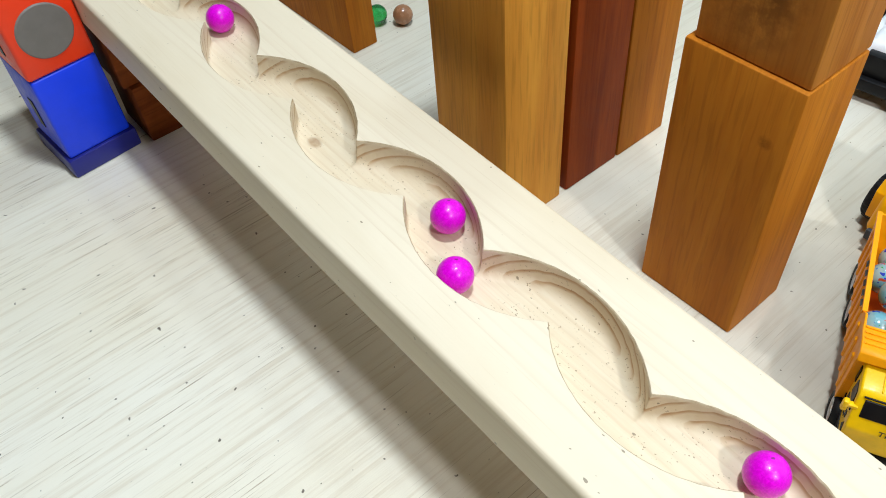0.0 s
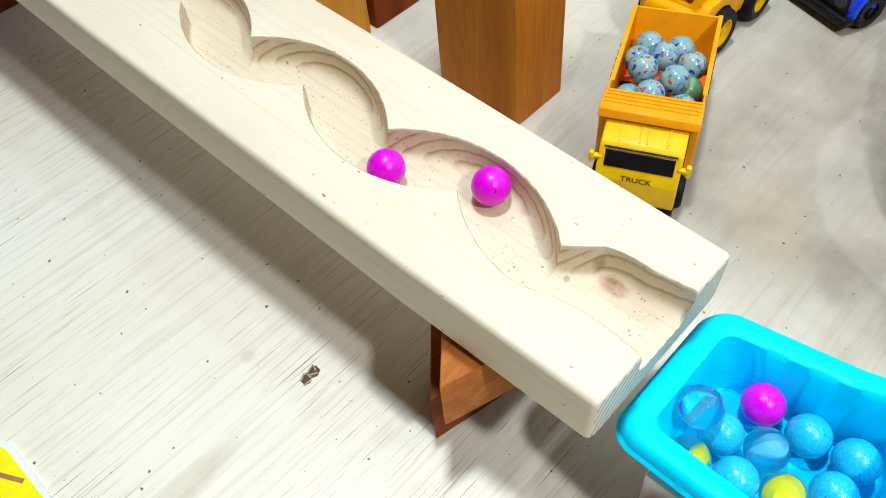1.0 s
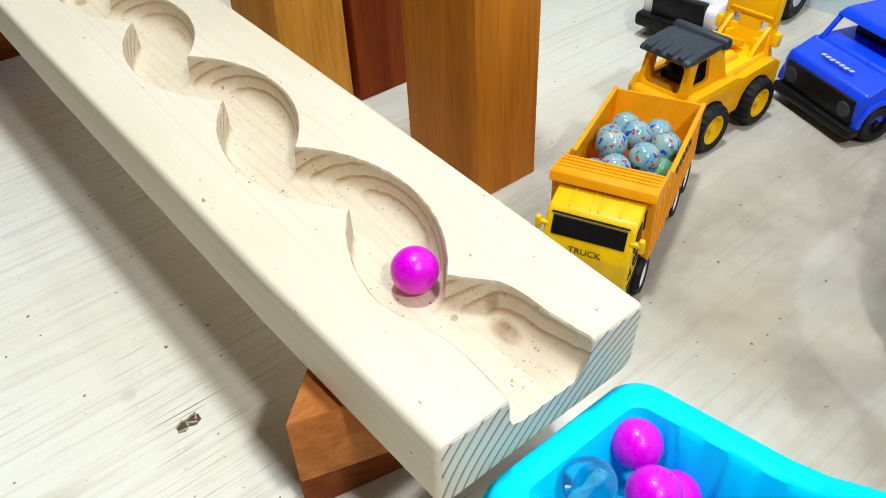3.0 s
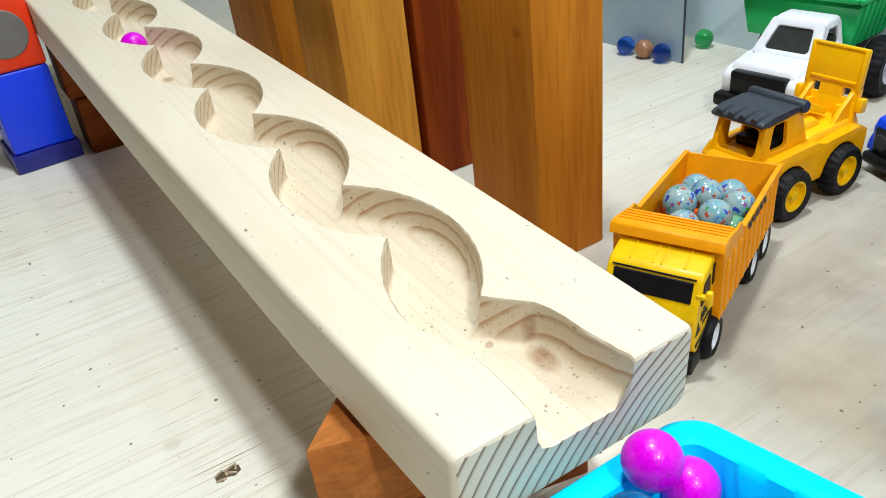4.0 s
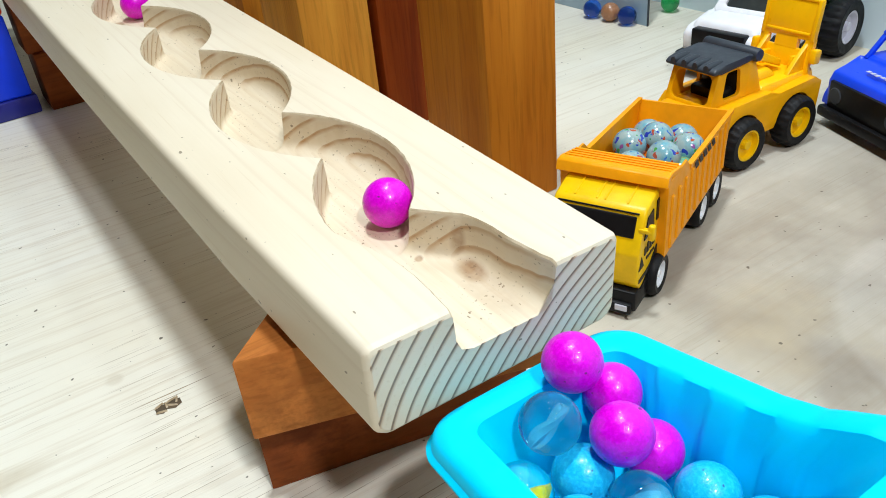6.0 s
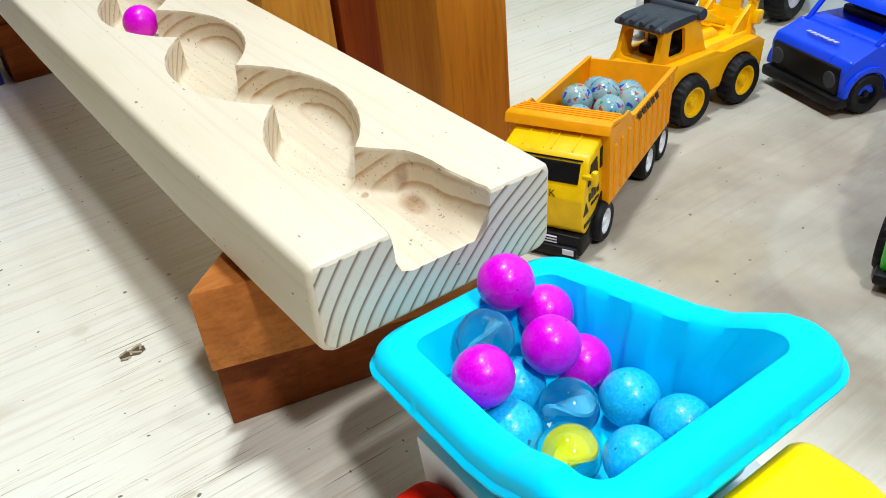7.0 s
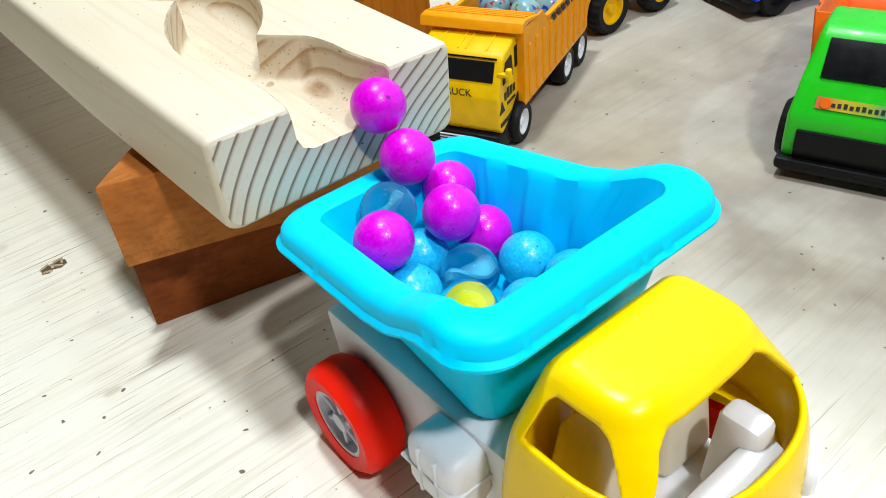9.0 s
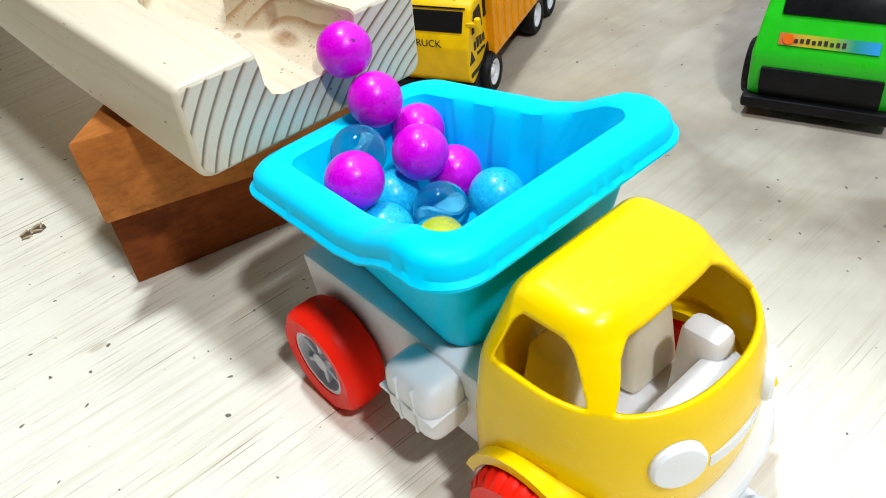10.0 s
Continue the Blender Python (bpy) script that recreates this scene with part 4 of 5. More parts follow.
# ---- the amber loader with a dark roof ----
loader = thing("toy_loader", pose(0.4450, 0.1360, 0, 0, 0, 180) @ Matrix.Scale(0.97, 4), "amber plastic toy loader with a dark grey roof", "toy truck")
hull = join(hexa((-0.010, 0.0345, -0.0205, 0.0205), (-0.010, 0.0300, -0.0190, 0.0190), 0.014, 0.0435, 0.005, 4), hexa((-0.078, -0.006, -0.0150, 0.0150), (-0.077, -0.006, -0.0150, 0.0150), 0.011, 0.040, 0.003, 3))
body3 = part("body", hull, AMBER, loader, "amber loader body with a full rounded hood")


def arches(r, z):
    """A side outline with a round cut over each wheel."""
    low = []
    for cx in (0.0, -0.052):
        low += [(cx + r * math.cos(math.pi * k / 16), z + r * math.sin(math.pi * k / 16)) for k in range(17)]
    return [(0.0235, z)] + low + [(-0.0765, z), (-0.0785, 0.0375), (-0.0700, 0.0425), (-0.034, 0.0400), (-0.026, 0.0440), (0.016, 0.0440), (0.0225, 0.0380)]


for s in (-1, 1):
    side = prism(arches(0.0192, 0.0172), -0.0065, 0.0065, 0.0007, 2)
    part("fender", moved(side, pose(0, s * 0.0190, 0)), AMBER, loader, "amber side with rounded wheel arches")
    for xx in (0.0, -0.052):
        wheel(loader, xx, s * 0.0255, 0.0172, 0.0172, 0.0135, RUBBER, TRUCK_YELLOW, s, 22, 0, 0.60)
lcab = part("cab", hexa((-0.0275, -0.0080, -0.0178, 0.0178), (-0.0190, -0.0080, -0.0168, 0.0168), 0.040, 0.0665, 0.003, 3), AMBER, loader, "amber cab with rounded window openings")
for s in (-1, 1):
    part("side_wall", window_panel([(-0.0200, 0.041), (0.0245, 0.041), (0.0165, 0.0672), (-0.0165, 0.0672)], [(-0.0045, 0.0465), (0.0120, 0.0465), (0.0090, 0.0635), (-0.0035, 0.0635)], 0.0028, 0.0034, pose(0, s * 0.0170, 0, s * 1.5, 0, 0)), AMBER, lcab)
front = Vector((0.0165 - 0.0245, 0, 0.0672 - 0.041))
part("front_wall", window_panel([(-0.0180, 0), (0.0180, 0), (0.0172, front.length), (-0.0172, front.length)], [(-0.0145, 0.0045), (0.0145, 0.0045), (0.0135, 0.0225), (-0.0135, 0.0225)], 0.0035, 0.0028, pose(0.0238, 0, 0.041, 0, -17, 0) @ pose(0, 0, 0, 0, 0, 90)), AMBER, lcab)
part("seat", join(box(-0.008, 0.008, -0.012, 0.012, 0.0425, 0.050, 0.002), box(-0.009, -0.004, -0.0135, 0.0135, 0.046, 0.063, 0.002)), BLACK, loader, "black seat")
bits = [prism([(0.0215, 0.0645), (0.0232, 0.0668), (0.0200, 0.0690), (0.012, 0.0700), (-0.008, 0.0706), (-0.0150, 0.0698), (-0.0165, 0.0660), (0.016, 0.0662)], -0.0208, 0.0182, 0.0014, 3)]
for k in range(4):
    bits.append(moved(lathe([(0, 0.004), (0.0020, 0.004), (0.0026, 0.0), (0.0026, -0.008)], 16), pose(0.0188, -0.0140 + 0.0085 * k, 0.0686, 0, 0, -90)))
    bits.append(box(0.009, 0.018, -0.0157 + 0.0085 * k, -0.0123 + 0.0085 * k, 0.0685, 0.0710, 0.0012))
bits.append(moved(lathe([(0, -0.0218), (0.0036, -0.0218), (0.0042, -0.0205), (0.0042, 0.0185), (0.0036, 0.0198), (0, 0.0198)], 20), pose(-0.0165, 0, 0.0688)))
part("roof", join(*bits), DARK_GREY, loader, "dark grey roof with a row of lamps")
part("rear_deck", join(hexa((-0.079, -0.022, -0.0190, 0.0190), (-0.077, -0.026, -0.0180, 0.0180), 0.038, 0.0455, 0.002), hexa((-0.050, -0.030, -0.011, 0.011), (-0.044, -0.032, -0.009, 0.009), 0.045, 0.0515, 0.002),
                      prism([(-0.020, 0.0635), (-0.036, 0.0640), (-0.060, 0.0520), (-0.060, 0.0470), (-0.036, 0.0585), (-0.020, 0.0580)], -0.006, 0.006, 0.001)), DECK_YELLOW, loader, "yellow rear deck with a low arm")
# the upright tail plate with two square holes and side lugs
plate = [box(-0.0018, 0.0018, -0.0200, 0.0200, 0.0235, 0.0500, 0.0010), box(-0.0018, 0.0018, -0.0200, 0.0200, 0.0, 0.0175, 0.0010), box(-0.0018, 0.0018, -0.0082, 0.0082, 0.0170, 0.0250), box(0.001, 0.0030, -0.0165, 0.0165, 0.0265, 0.0285, 0.0008),
         box(0.001, 0.0026, -0.0200, 0.0200, 0.0480, 0.0500, 0.0008)]
for s in (-1, 1):
    plate += [box(-0.0018, 0.0018, s * 0.0170 - 0.0030, s * 0.0170 + 0.0030, 0.0170, 0.0250), box(-0.003, 0.004, s * 0.0225 - 0.0025, s * 0.0225 + 0.0025, 0.010, 0.0195, 0.0015), box(0.001, 0.0028, s * 0.0186 - 0.0014, s * 0.0186 + 0.0014, 0.0235, 0.0500, 0.0008),
              moved(prism([(0.0, 0.0), (0.020, -0.001), (0.010, 0.012), (0.0, 0.024)], -0.0016, 0.0016, 0.0006), pose(0, s * 0.0150, 0)), box(0.0, 0.009, s * 0.0110 - 0.0018, s * 0.0110 + 0.0018, 0.0, 0.0135, 0.0010)]
tail = part("tail_plate", plate[0], DECK_YELLOW, loader, "upright yellow tail plate with two square holes", pose(-0.0690, 0, 0.0400, 0, -9, 0))
for piece in plate[1:]:
    part("bracket", piece, DECK_YELLOW, tail)
part("front_plate", box(0.034, 0.0375, -0.017, 0.017, 0.012, 0.020, 0.001), DARK_GREY, loader)


# ---- the blue pick-up ----
def van(name, m, body_mat, label, half, length, nose, axle, r, roof_z, screen_mat):
    o = thing(name, m, label, "toy truck")
    f = nose
    bm = prism([(f, 0.012), (f + 0.001, 0.030), (f - 0.002, 0.0365), (f - 0.022, 0.0410), (f - 0.024, 0.044), (-length, 0.044), (-length, 0.012)], -half, half, 0.0022, 3)
    part("body", bm, body_mat, o)
    bits = []
    for s in (-1, 1):
        y0, y1 = s * (half - 0.004) - 0.0018, s * (half - 0.004) + 0.0018
        bits += [hexa((f - 0.025, f - 0.0215, y0, y1), (f - 0.0395, f - 0.036, y0, y1), 0.042, roof_z, 0.0008), box(f - 0.060, f - 0.0555, y0, y1, 0.042, roof_z, 0.0008), box(f - 0.092, f - 0.087, y0, y1, 0.042, roof_z, 0.0008)]
    bits.append(hexa((f - 0.095, f - 0.032, -half + 0.001, half - 0.001), (f - 0.091, f - 0.038, -half + 0.004, half - 0.004), roof_z - 0.003, roof_z + 0.003, 0.0018))
    bits.append(box(f - 0.094, f - 0.090, -half + 0.004, half - 0.004, 0.042, roof_z))
    part("cab", join(*bits), body_mat, o)
    part("seat", box(f - 0.085, f - 0.045, -half + 0.009, half - 0.009, 0.043, 0.050, 0.002), BLACK, o, "black seats")
    part("grille", box(f - 0.002, f + 0.0022, -half + 0.004, half - 0.004, 0.0125, 0.0315, 0.0012), BLACK, o, "black grille")
    part("bumper", box(f - 0.006, f + 0.0055, -half - 0.001, half + 0.001, 0.006, 0.0135, 0.002), BLACK, o, "black bumper")
    for s in (-1, 1):
        part("headlight", moved(lathe([(0, 0.0006), (0.005, 0.0006), (0.0056, 0.0), (0.0056, -0.001)], 24), pose(f + 0.0022, s * (half - 0.011), 0.0225, 0, 0, -90)), DARK_GREY, o)
        for xx in (axle, axle - 0.068):
            wheel(o, xx, s * (half - 0.003), r, r, 0.011, RUBBER, BLACK, s, 18, 0, 0.55)
            a = lathe([(r * 1.06, -0.004), (r * 1.28, -0.004), (r * 1.28, 0.003), (r * 1.06, 0.003), (r * 1.06, -0.004)], 36)
            bmesh.ops.delete(a, geom=[v for v in a.verts if v.co.z < -0.001], context="VERTS")
            part("fender", moved(a, pose(xx, s * (half - 0.001), r)), body_mat, o)
    return o


pickup = van("toy_pickup", pose(0.540, 0.0790, 0, 0, 0, 160.5), BLUE, "royal blue plastic toy pick-up with black grille", 0.0365, 0.085, 0.013, -0.004, 0.0135, 0.0595, BLACK)
bars(pickup, pose(0.0015, 0, 0.0405, 90 - 8, 0, 90) @ pose(0, 0, 0, 0, 0, 0), 0.030, 0.004, GREY, 7)
part("load", join(box(-0.13, -0.090, -0.030, 0.030, 0.03, 0.052, 0.002)), ORANGE, pickup, "amber load behind the cab")


# ---- the green truck with the orange bed ----
foil = Mat("rainbow_foil", 0.35)
foil_x = foil.node("ShaderNodeSeparateXYZ")
foil.link(foil.co, foil_x.inputs[0])
foil.colour(foil.ramp(foil.math("MULTIPLY_ADD", foil_x.outputs[1], 24.0, 0.5), [(0.05, (0.62, 0.16, 0.05)), (0.28, (0.62, 0.44, 0.03)), (0.55, (0.30, 0.46, 0.04)), (0.75, (0.02, 0.30, 0.22)), (0.95, (0.03, 0.32, 0.75))]))
RAINBOW = foil.m
gm = pose(0.3935, -0.0845, 0, 0, 0, -161.8)
green = thing("toy_green_truck", gm, "bright green plastic toy truck with an orange bed", "toy truck")
gcab = prism([(0.019, 0.008), (0.0215, 0.016), (0.0205, 0.031), (0.0125, 0.046), (0.0015, 0.0625), (-0.004, 0.066), (-0.026, 0.066), (-0.028, 0.012), (0.010, 0.008)], -0.031, 0.031, 0.003, 3)
for v in gcab.verts:
    v.co.y *= 1 - max(0.0, v.co.z - 0.030) * 4.5
part("cab", gcab, GREEN, green, "bright green cab")
part("grille", prism([(0.0205, 0.009), (0.0235, 0.017), (0.0225, 0.0255), (0.0205, 0.0255)], -0.0255, 0.0255, 0.0008), BLACK, green, "black grille panel")
part("bumper", box(0.012, 0.0245, -0.0325, 0.0325, 0.005, 0.011, 0.002), BLACK, green, "black bumper")
part("windscreen", prism([(0.0128, 0.0475), (0.0028, 0.0620), (0.0020, 0.0612), (0.0115, 0.0465)], -0.0215, 0.0215, 0.0004), BLACK, green, "black windscreen")
sticker = pose(0.0172, 0, 0.0378, 0, 0, 90) @ pose(0, 0, 0, -28, 0, 0)
part("sticker", moved(box(-0.0205, 0.0205, -0.0004, 0.0001, -0.0026, 0.0026), sticker), RAINBOW, green, "printed sticker fading from orange through yellow to blue")
part("emblem", moved(lathe([(0, 0.0009), (0.0023, 0.0009), (0.0023, 0.0)], 20), sticker @ pose(-0.0165, 0, 0, 0, 0, 180)), RED_ORANGE, green)
bars(green, sticker @ pose(-0.003, -0.0005, -0.0012), 0.022, 0.0022, INK, 9)
for s in (-1, 1):
    part("window", moved(prism([(0.0060, 0.040), (0.0085, 0.046), (-0.002, 0.060), (-0.018, 0.060), (-0.018, 0.040)], -0.0005, 0.0005), pose(0, s * 0.0285, 0, s * 8, 0, 0)), BLACK, green, "black side window")
    for xx in (0.0, -0.082):
        wheel(green, xx, s * 0.029, 0.0145, 0.0145, 0.012, RUBBER, BLACK, s, 20, 0, 0.55)
part("frame", box(-0.115, 0.0, -0.018, 0.018, 0.011, 0.019, 0.001), BLACK, green, "black chassis frame")
bits = [hexa((-0.115, -0.031, -0.030, 0.030), (-0.120, -0.029, -0.034, 0.034), 0.020, 0.060)]
for f in [f for f in bits[0].faces if f.calc_center_median().z > 0.059]:
    bmesh.ops.delete(bits[0], geom=[f], context="FACES_ONLY")
gbed = part("bed", join(*bits), RED_ORANGE, green, "orange ribbed bed")
sol = gbed.modifiers.new("thickness", "SOLIDIFY")
sol.thickness = 0.0014
rib_mesh = mesh_of("rib", box(-0.0018, 0.0018, -0.0012, 0.0012, 0, 0.039, 0.0005, 1), RED_ORANGE)
for s in (-1, 1):
    for k in range(9):
        o = new("rib", rib_mesh)
        o.parent, o.matrix_basis = gbed, pose(-0.036 - 0.0095 * k, s * 0.0306, 0.021, -s * 5.5, 0, 0)


# ---- the white truck with the deep green bed ----
white = thing("toy_white_truck", pose(0.5817, 0.2225, 0, 0, 0, 187), "white plastic toy truck with a deep green tub", "toy truck")
part("body", prism([(0.030, 0.016), (0.031, 0.034), (0.024, 0.039), (-0.004, 0.0425), (-0.010, 0.044), (-0.045, 0.044), (-0.045, 0.016)], -0.032, 0.032, 0.003, 3), WHITE, white, "white bonnet and cab floor")
wcab = part("cab", hexa((-0.047, -0.022, -0.0225, 0.0215), (-0.044, -0.026, -0.0200, 0.0190), 0.0645, 0.0690, 0.002), WHITE, white, "white cab with dark windows")
lean = Vector((-0.0225 + 0.004, 0, 0.0675 - 0.0430))
part("front_wall", window_panel([(-0.0275, 0), (0.0275, 0), (0.0205, lean.length), (-0.0215, lean.length)], [(-0.0195, 0.0045), (0.0175, 0.0045), (0.0140, lean.length - 0.0060), (-0.0150, lean.length - 0.0060)], 0.003, 0.0034, pose(-0.004, 0, 0.0430, 0, -37, 0) @ pose(0, 0, 0, 0, 0, 90)), WHITE, wcab)
part("windscreen", moved(box(-0.0195, 0.0195, -0.0004, 0.0004, 0.004, lean.length - 0.004), pose(-0.0056, 0, 0.0430, 0, -37, 0) @ pose(0, 0, 0, 0, 0, 90)), SMOKED, wcab, "dark windscreen")
for s in (-1, 1):
    part("side_wall", window_panel([(-0.046, 0.045), (-0.006, 0.045), (-0.0235, 0.0670), (-0.045, 0.0670)], [(-0.040, 0.050), (-0.0165, 0.050), (-0.0265, 0.0630), (-0.040, 0.0630)], 0.002, 0.003, pose(0, s * 0.0315, 0, s * 10, 0, 0)), WHITE, wcab)
part("rear_wall", box(-0.0462, -0.0432, -0.0205, 0.0200, 0.045, 0.0660, 0.001), WHITE, wcab)
part("seat", box(-0.040, -0.026, -0.020, 0.020, 0.0470, 0.056, 0.002), BLACK, white, "black seats")
part("bonnet", hexa((-0.006, 0.0275, -0.0305, 0.0305), (-0.006, 0.0220, -0.0250, 0.0250), 0.034, 0.0445, 0.004, 3), WHITE, white, "rounded white bonnet")
part("bumper", join(box(0.020, 0.038, -0.034, 0.034, 0.010, 0.021, 0.003), box(0.024, 0.0330, -0.0225, 0.0225, 0.020, 0.0390, 0.0015)), BLACK, white, "black bumper and grille")
for s in (-1, 1):
    wheel(white, 0.004, s * 0.0300, 0.0180, 0.0180, 0.014, RUBBER, GREY, s, 20, 0, 0.55)
    wheel(white, -0.074, s * 0.0440, 0.0240, 0.0240, 0.018, RUBBER, GREY, s, 24, 0, 0.55)
TUB0, TUB1 = -0.066, 0.034
shell = hexa((-0.120, -0.051, TUB0 + 0.006, TUB1 - 0.006), (-0.126, -0.046, TUB0, TUB1), 0.042, 0.079)
for f in [f for f in shell.faces if f.calc_center_median().z > 0.0785]:
    bmesh.ops.delete(shell, geom=[f], context="FACES_ONLY")
tub = part("tub", shell, DEEP_GREEN, white, "deep green plastic tub with ribbed sides")
sol = tub.modifiers.new("thickness", "SOLIDIFY")
sol.thickness = 0.0016
lip = [(TUB0 - 0.003, TUB0 + 0.001), (TUB1 - 0.001, TUB1 + 0.003)]
part("rim", join(*[box(-0.129, -0.043, a, b, 0.0775, 0.0815, 0.0012) for a, b in lip], *[box(a, b, TUB0 + 0.001, TUB1 - 0.001, 0.0775, 0.0815, 0.0012) for a, b in ((-0.047, -0.043), (-0.129, -0.125))]), DEEP_GREEN, tub)
rib_mesh = mesh_of("rib", box(-0.0018, 0.0018, -0.0012, 0.0012, 0, 0.0345, 0.0006, 1), DEEP_GREEN)
for k in range(7):
    o = new("rib", rib_mesh)
    o.parent, o.matrix_basis = tub, pose(-0.056 - 0.0095 * k, TUB1 - 0.0056, 0.0425, -9.5, 0, 0)
part("frame", join(box(-0.096, 0.02, -0.02, 0.02, 0.018, 0.040, 0.002), box(-0.096, -0.050, -0.018, 0.018, 0.038, 0.0425, 0.002)), BLACK, white, "black chassis frame")


# ---- coloured toy blocks, panel and card ----
tower = pose(0.0845, 0.614, 0, 0, 0, 4)
solid("toy_block", join(box(-0.0280, 0.0280, -0.0305, 0.0305, 0, 0.0165, 0.002)), NAVY, "dark navy plastic base block", "toy block", tower, "plastic block tower")
bt = thing("toy_block", tower @ pose(0, 0, 0.0166), "bright blue plastic block in the tower", "toy block", "plastic block tower")
part("body", hexa((-0.0252, 0.0252, -0.0285, 0.0285), (-0.0248, 0.0248, -0.0280, 0.0280), 0, 0.0685, 0.0022, 3), BRIGHT_BLUE, bt)
part("slot", box(-0.0257, -0.0252, -0.004, 0.004, 0.018, 0.042, 0.0002, 1), BLACK, bt)
rt = thing("toy_block", tower @ pose(0, 0, 0.0852), "bright red plastic block with a grey disc", "toy block", "plastic block tower")
part("body", box(-0.0255, 0.0255, -0.0285, 0.0285, 0, 0.0655, 0.003, 3), BRIGHT_RED, rt)
disc_mat = plastic("grey_disc", (0.19, 0.175, 0.16), 0.5)
part("disc", moved(lathe([(0, 0.0008), (0.0185, 0.0008), (0.0195, 0.0), (0.0195, -0.001)], 40), pose(0, -0.0286, 0.030, 0, 0, 180)), disc_mat, rt, "round grey disc")
part("slot", box(-0.0260, -0.0255, -0.004, 0.004, 0.012, 0.036, 0.0002, 1), BLACK, rt)

panel = thing("panel", pose(0.6225, 0.4230, 0), "slate grey sheet leaning upright by the wall", "panel")
part("sheet", box(-0.0009, 0.0009, -0.066, 0.16, 0.0, 0.26, 0.0004, 1), PANEL, panel)
part("edge_strip", box(-0.0010, 0.0010, -0.0668, -0.066, 0.0, 0.26), DARK_GREY, panel, "dark edge strip")

card_white = plastic("white_card", (0.82, 0.84, 0.84), 0.5, 0.05)
card = thing("package_card", pose(-0.088, 0.150, 0), "white packaging card printed in yellow", "card")
ring_pts = round_quad([(-0.045, -0.075), (0.045, -0.075), (0.045, 0.075), (-0.045, 0.075)], 0.012, 8, 4)
part("sheet", loops([[(x, y, 0.0) for x, y in ring_pts], [(x, y, 0.0022) for x, y in ring_pts]]), card_white, card)
yel = round_quad([(0.010, -0.010), (0.042, -0.010), (0.042, 0.072), (0.010, 0.072)], 0.010, 8, 4)
part("print", loops([[(x, y, 0.0022) for x, y in yel], [(x, y, 0.0026) for x, y in yel]]), VANE_YELLOW, card, "yellow printed field")
part("print", moved(box(-0.012, 0.012, -0.0012, 0.0012, 0.0026, 0.0028), pose(0.034, 0.052, 0, 0, 0, 118)), COPPER, card, "brown printed line")

# ---- the splintered hole in the plywood ----
hole_mat = plastic("splintered_wood", (0.13, 0.09, 0.05), 0.8, 0.5)
chip = thing("splinter_hole", pose(0.085, 0.130, 0, 0, 0, 8), "small splintered dent in the plywood sheet", "dent")
hp = [(1.05 * x, 1.25 * y) for x, y in [(-0.0058, -0.0012), (-0.0035, -0.0026), (-0.0012, -0.0014), (0.0018, -0.0030), (0.0052, -0.0020), (0.0058, 0.0010), (0.0028, 0.0022), (0.0006, 0.0012), (-0.0028, 0.0026), (-0.0052, 0.0016)]]
part("dent", loops([[(x, y, 0.0002) for x, y in hp], [(x * 0.8, y * 0.8, 0.0004) for x, y in hp]]), hole_mat, chip)
for x, y, a, l in ((-0.0032, 0.0026, 20, 0.0026), (0.0012, -0.0010, -38, 0.0030), (0.0046, 0.0012, 65, 0.0022), (-0.0040, -0.0020, -15, 0.0024), (0.0026, 0.0024, 10, 0.0026), (-0.0006, 0.0008, 80, 0.0022)):
    part("splinter", moved(hexa((-l, l, -0.0005, 0.0005), (-l * 0.6, l * 0.8, -0.0002, 0.0002), 0.0003, 0.0010), pose(x, y, 0, 0, 6, a)), PINE_LIP, chip)


# ---- what moves ----
def groove_x(y):
    return 0.1640 + 0.0145 * math.cos(2 * math.pi * (y - 0.084) / 0.1007)


def centre(x, y):
    """The place of a marble in the groove."""
    if y > -0.015:
        x = min(max(x, near_edge(y) + 0.0100), far_edge(y) - 0.0100)
    return Vector((x, y, TOP + math.tan(radians(SLOPE)) * max(y, -0.024) - DEEP + R + 0.0003))


def fill(t0, y0, t1, y1, step=0.1):
    n = max(2, round((t1 - t0) / step))
    return [(t0 + (t1 - t0) * i / n, groove_x(y0 + (y1 - y0) * i / n), y0 + (y1 - y0) * i / n) for i in range(n)]


def roll(ob, on_track, after):
    """Rows for a marble: (t, x, y) on the track, then (t, x, y, z) past its end."""
    places = [(t, centre(x, y)) for t, x, y in on_track] + [(t, Vector((x, y, z))) for t, x, y, z in after]
    if places[0][0] > 0:
        places.insert(0, (0.0, places[0][1].copy()))
    places.append((10.0, places[-1][1].copy()))
    turn, last, rows = Matrix.Rotation(0.7, 4, "X"), None, []
    for t, p in places:
        if last is not None:
            d = p - last
            axis = Vector((-d.y, d.x, 0))
            if axis.length > 1e-6:
                turn = Matrix.Rotation(min(d.length / R, 1.2), 4, axis.normalized()) @ turn
        rows.append((t, Matrix.Translation(p) @ turn))
        last = p
    walk(ob, rows)


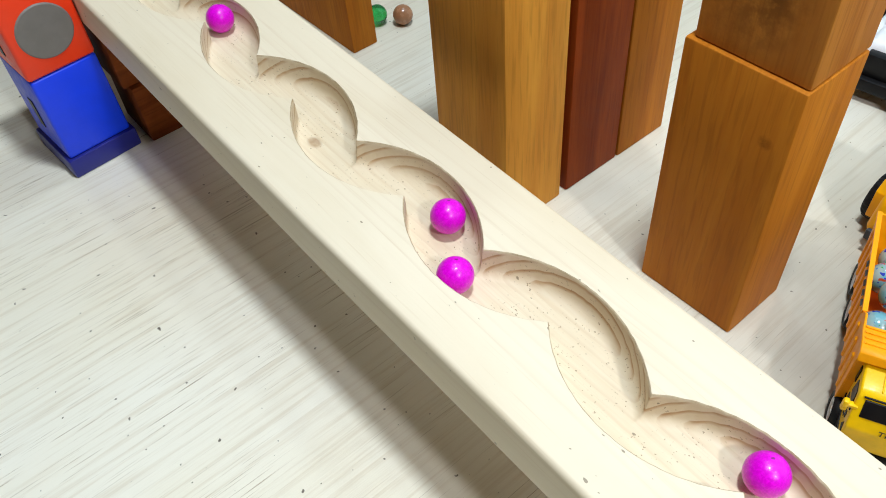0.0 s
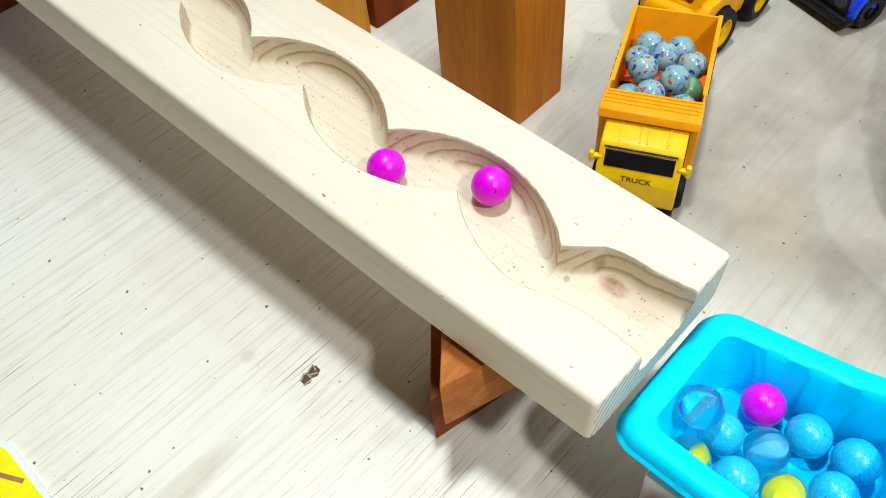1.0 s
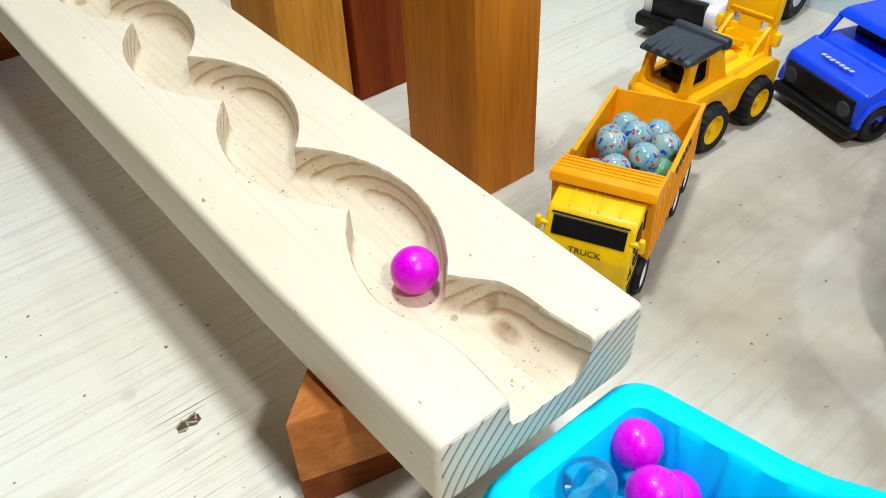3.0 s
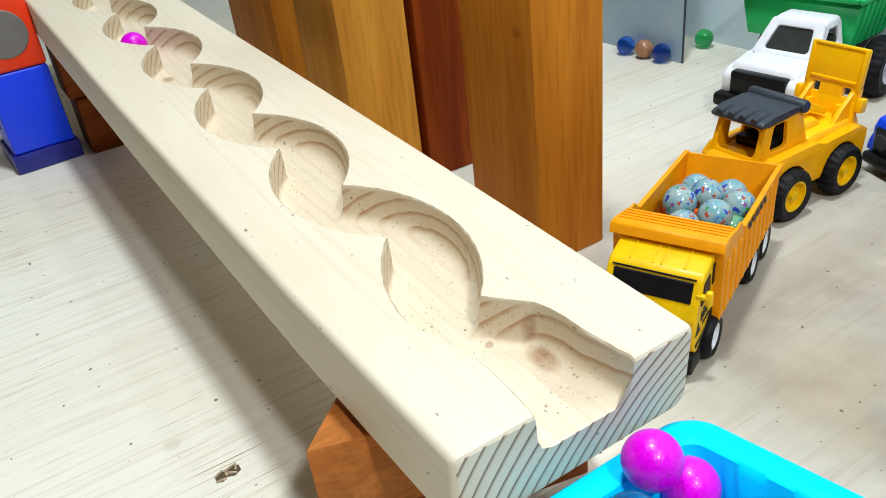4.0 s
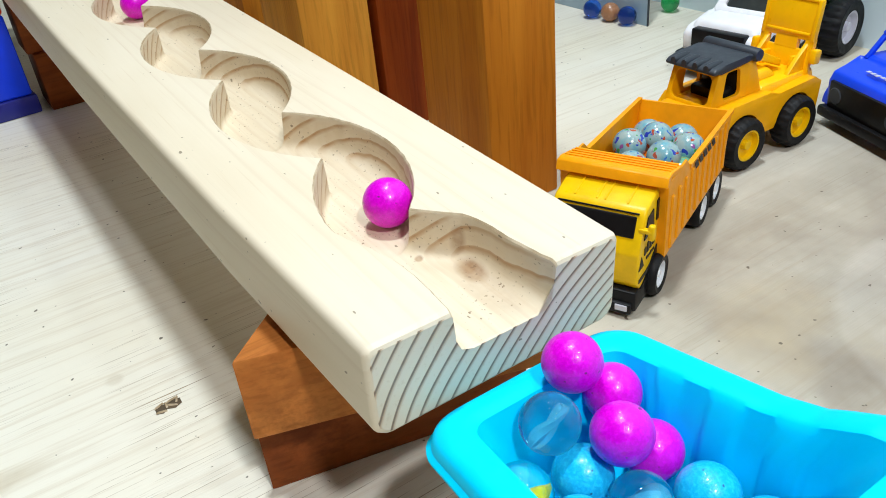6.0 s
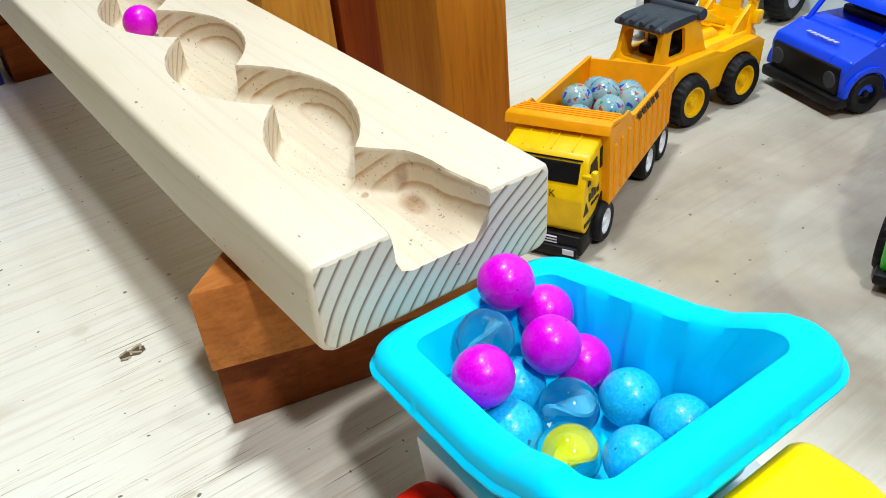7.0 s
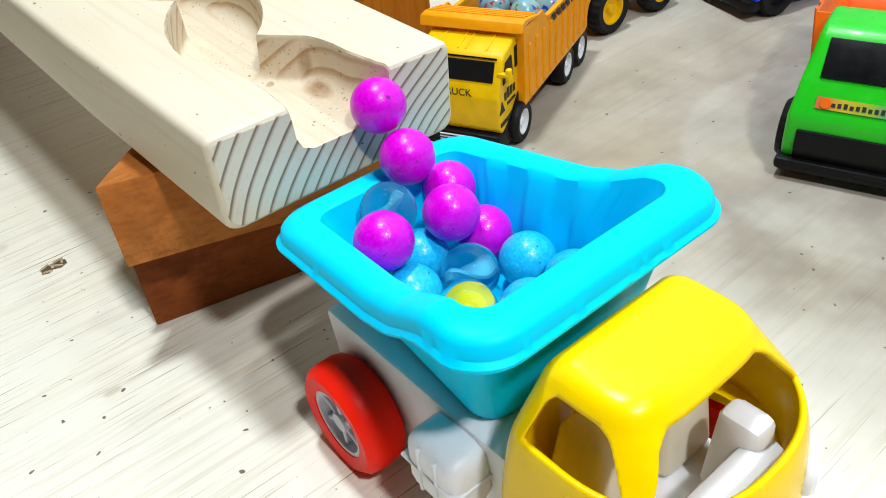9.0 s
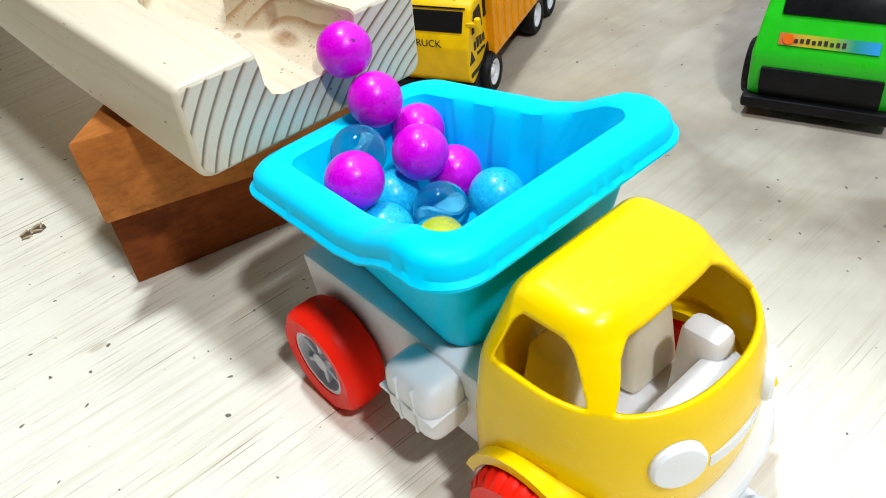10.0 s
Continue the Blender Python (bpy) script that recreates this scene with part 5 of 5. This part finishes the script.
def motions():
    roll(rolling[0], [(0, .1780, .0852), (.1, .1723, .0727), (.2, .1700, .0558), (.3, .1615, .0436), (.4, .1547, .0297), (.5, .1559, .0154), (.6, .1686, .0026), (.7, .1721, -.0120)],
         [(.8, .172, -.0313, .0900), (.9, .1815, -.0490, .0750), (1.0, .1864, -.0579, .0594)])
    roll(rolling[1], [(0, .1492, .2369), (.1, .1530, .2238), (.2, .1607, .2062), (.3, .1728, .1918), (.4, .1750, .1778), (.5, .1724, .1618), (.6, .1646, .1500), (.7, .1556, .1336), (.8, .1590, .1158), (.9, .1685, .0967),
                      (1, .1796, .0804), (1.1, .1726, .0673), (1.2, .1654, .0519), (1.3, .1565, .0396), (1.4, .1516, .0277), (1.5, .1598, .0163), (1.6, .1691, .0003), (1.7, .1696, -.0144)],
         [(1.8, .1711, -.0342, .0870), (1.9, .1770, -.0510, .0790), (2.0, .1765, -.0545, .0745), (2.1, .1744, -.0570, .0728)])
    roll(rolling[2], [(0, .1719, .2674), (.1, .1609, .2492), (.2, .1493, .2379), (.3, .1566, .2168), (.4, .1660, .1985), (.5, .1769, .1886), (.6, .1776, .1778), (.7, .1747, .1663), (.8, .1668, .1544), (.9, .1584, .1389),
                      (1, .1532, .1230), (1.1, .1554, .1094), (1.2, .1646, .0956), (1.3, .1781, .0810), (1.4, .1724, .0667), (1.5, .1665, .0492), (1.6, .1571, .0350), (1.7, .1554, .0222), (1.8, .1652, .0108), (1.9, .1690, -.0044), (2, .1685, -.0211)],
         [(2.1, .1780, -.0400, .0810), (2.2, .1835, -.0430, .0720), (2.3, .1881, -.0393, .0677)])
    roll(rolling[3], [(0, .1735, .4956), (.1, .1760, .4823), (.2, .1702, .4683), (.3, .1635, .4549), (.4, .1545, .4460)] + fill(.5, 0.4357, 1.6, 0.2387) +
         [(1.6, .1531, .2387), (1.7, .1503, .2355), (1.8, .1557, .2260), (1.9, .1660, .2083), (2, .1748, .1826), (2.1, .1687, .1625), (2.2, .1585, .1426), (2.3, .1481, .1333), (2.4, .1496, .1256), (2.5, .1587, .1131), (2.6, .1675, .0985),
          (2.7, .1768, .0880), (2.8, .1735, .0760), (2.9, .1700, .0620), (3, .1637, .0492), (3.1, .1575, .0354), (3.2, .1538, .0208), (3.3, .1627, .0062), (3.4, .1694, -.0103)],
         [(3.5, .1730, -.0265, .0960), (3.6, .1752, -.0345, .0850), (3.7, .1756, -.0354, .0836)])
    roll(rolling[4], [(0, groove_x(.74), .74), (2.1, groove_x(.74), .74)] + fill(2.2, 0.7240, 4.3, 0.3737) +
         [(4.3, .1550, .3738), (4.4, .1598, .3491), (4.5, .1657, .3232), (4.6, .1744, .3005), (4.7, .1726, .2836), (4.8, .1629, .2670), (4.9, .1543, .2510), (5, .1589, .2297), (5.1, .1656, .2020), (5.2, .1758, .1774),
          (5.3, .1710, .1609), (5.4, .1590, .1442), (5.5, .1533, .1284), (5.6, .1623, .1137), (5.7, .1733, .0980), (5.8, .1777, .0833), (5.9, .1732, .0706), (6.0, .1686, .0528), (6.1, .1584, .0386), (6.2, .1549, .0274), (6.3, .1622, .0144), (6.4, .1698, -.0050), (6.5, .1699, -.0239)],
         [(6.6, .1590, -.0283, .0945), (6.7, .1468, -.0390, .0850), (6.8, .1446, -.0560, .0785), (6.9, .1488, -.0573, .0760)])
    roll(rolling[5], [(0, groove_x(.775), .775), (3.4, groove_x(.775), .775)] + fill(3.5, 0.7584, 5.1, 0.4849) + fill(5.1, 0.4849, 6.3, 0.3294) +
         [(6.3, .1682, .3292), (6.4, .1714, .3098), (6.5, .1732, .2957), (6.6, .1692, .2867), (6.7, .1644, .2762), (6.8, .1579, .2673), (6.9, .1563, .2561), (7, .1596, .2443), (7.1, .1667, .2218), (7.2, .1751, .2012), (7.3, .1734, .1858), (7.4, .1664, .1661), (7.5, .1561, .1496),
          (7.6, .1514, .1338), (7.7, .1607, .1190), (7.8, .1719, .1022), (7.9, .1748, .0866), (8, .1722, .0734), (8.1, .1676, .0534), (8.2, .1573, .0380), (8.3, .1533, .0279), (8.4, .1564, .0178), (8.5, .1625, .0037), (8.6, .1701, -.0128)],
         [(8.7, .1748, -.0215, .0980), (8.8, .1757, -.0230, .0973)])


motions()
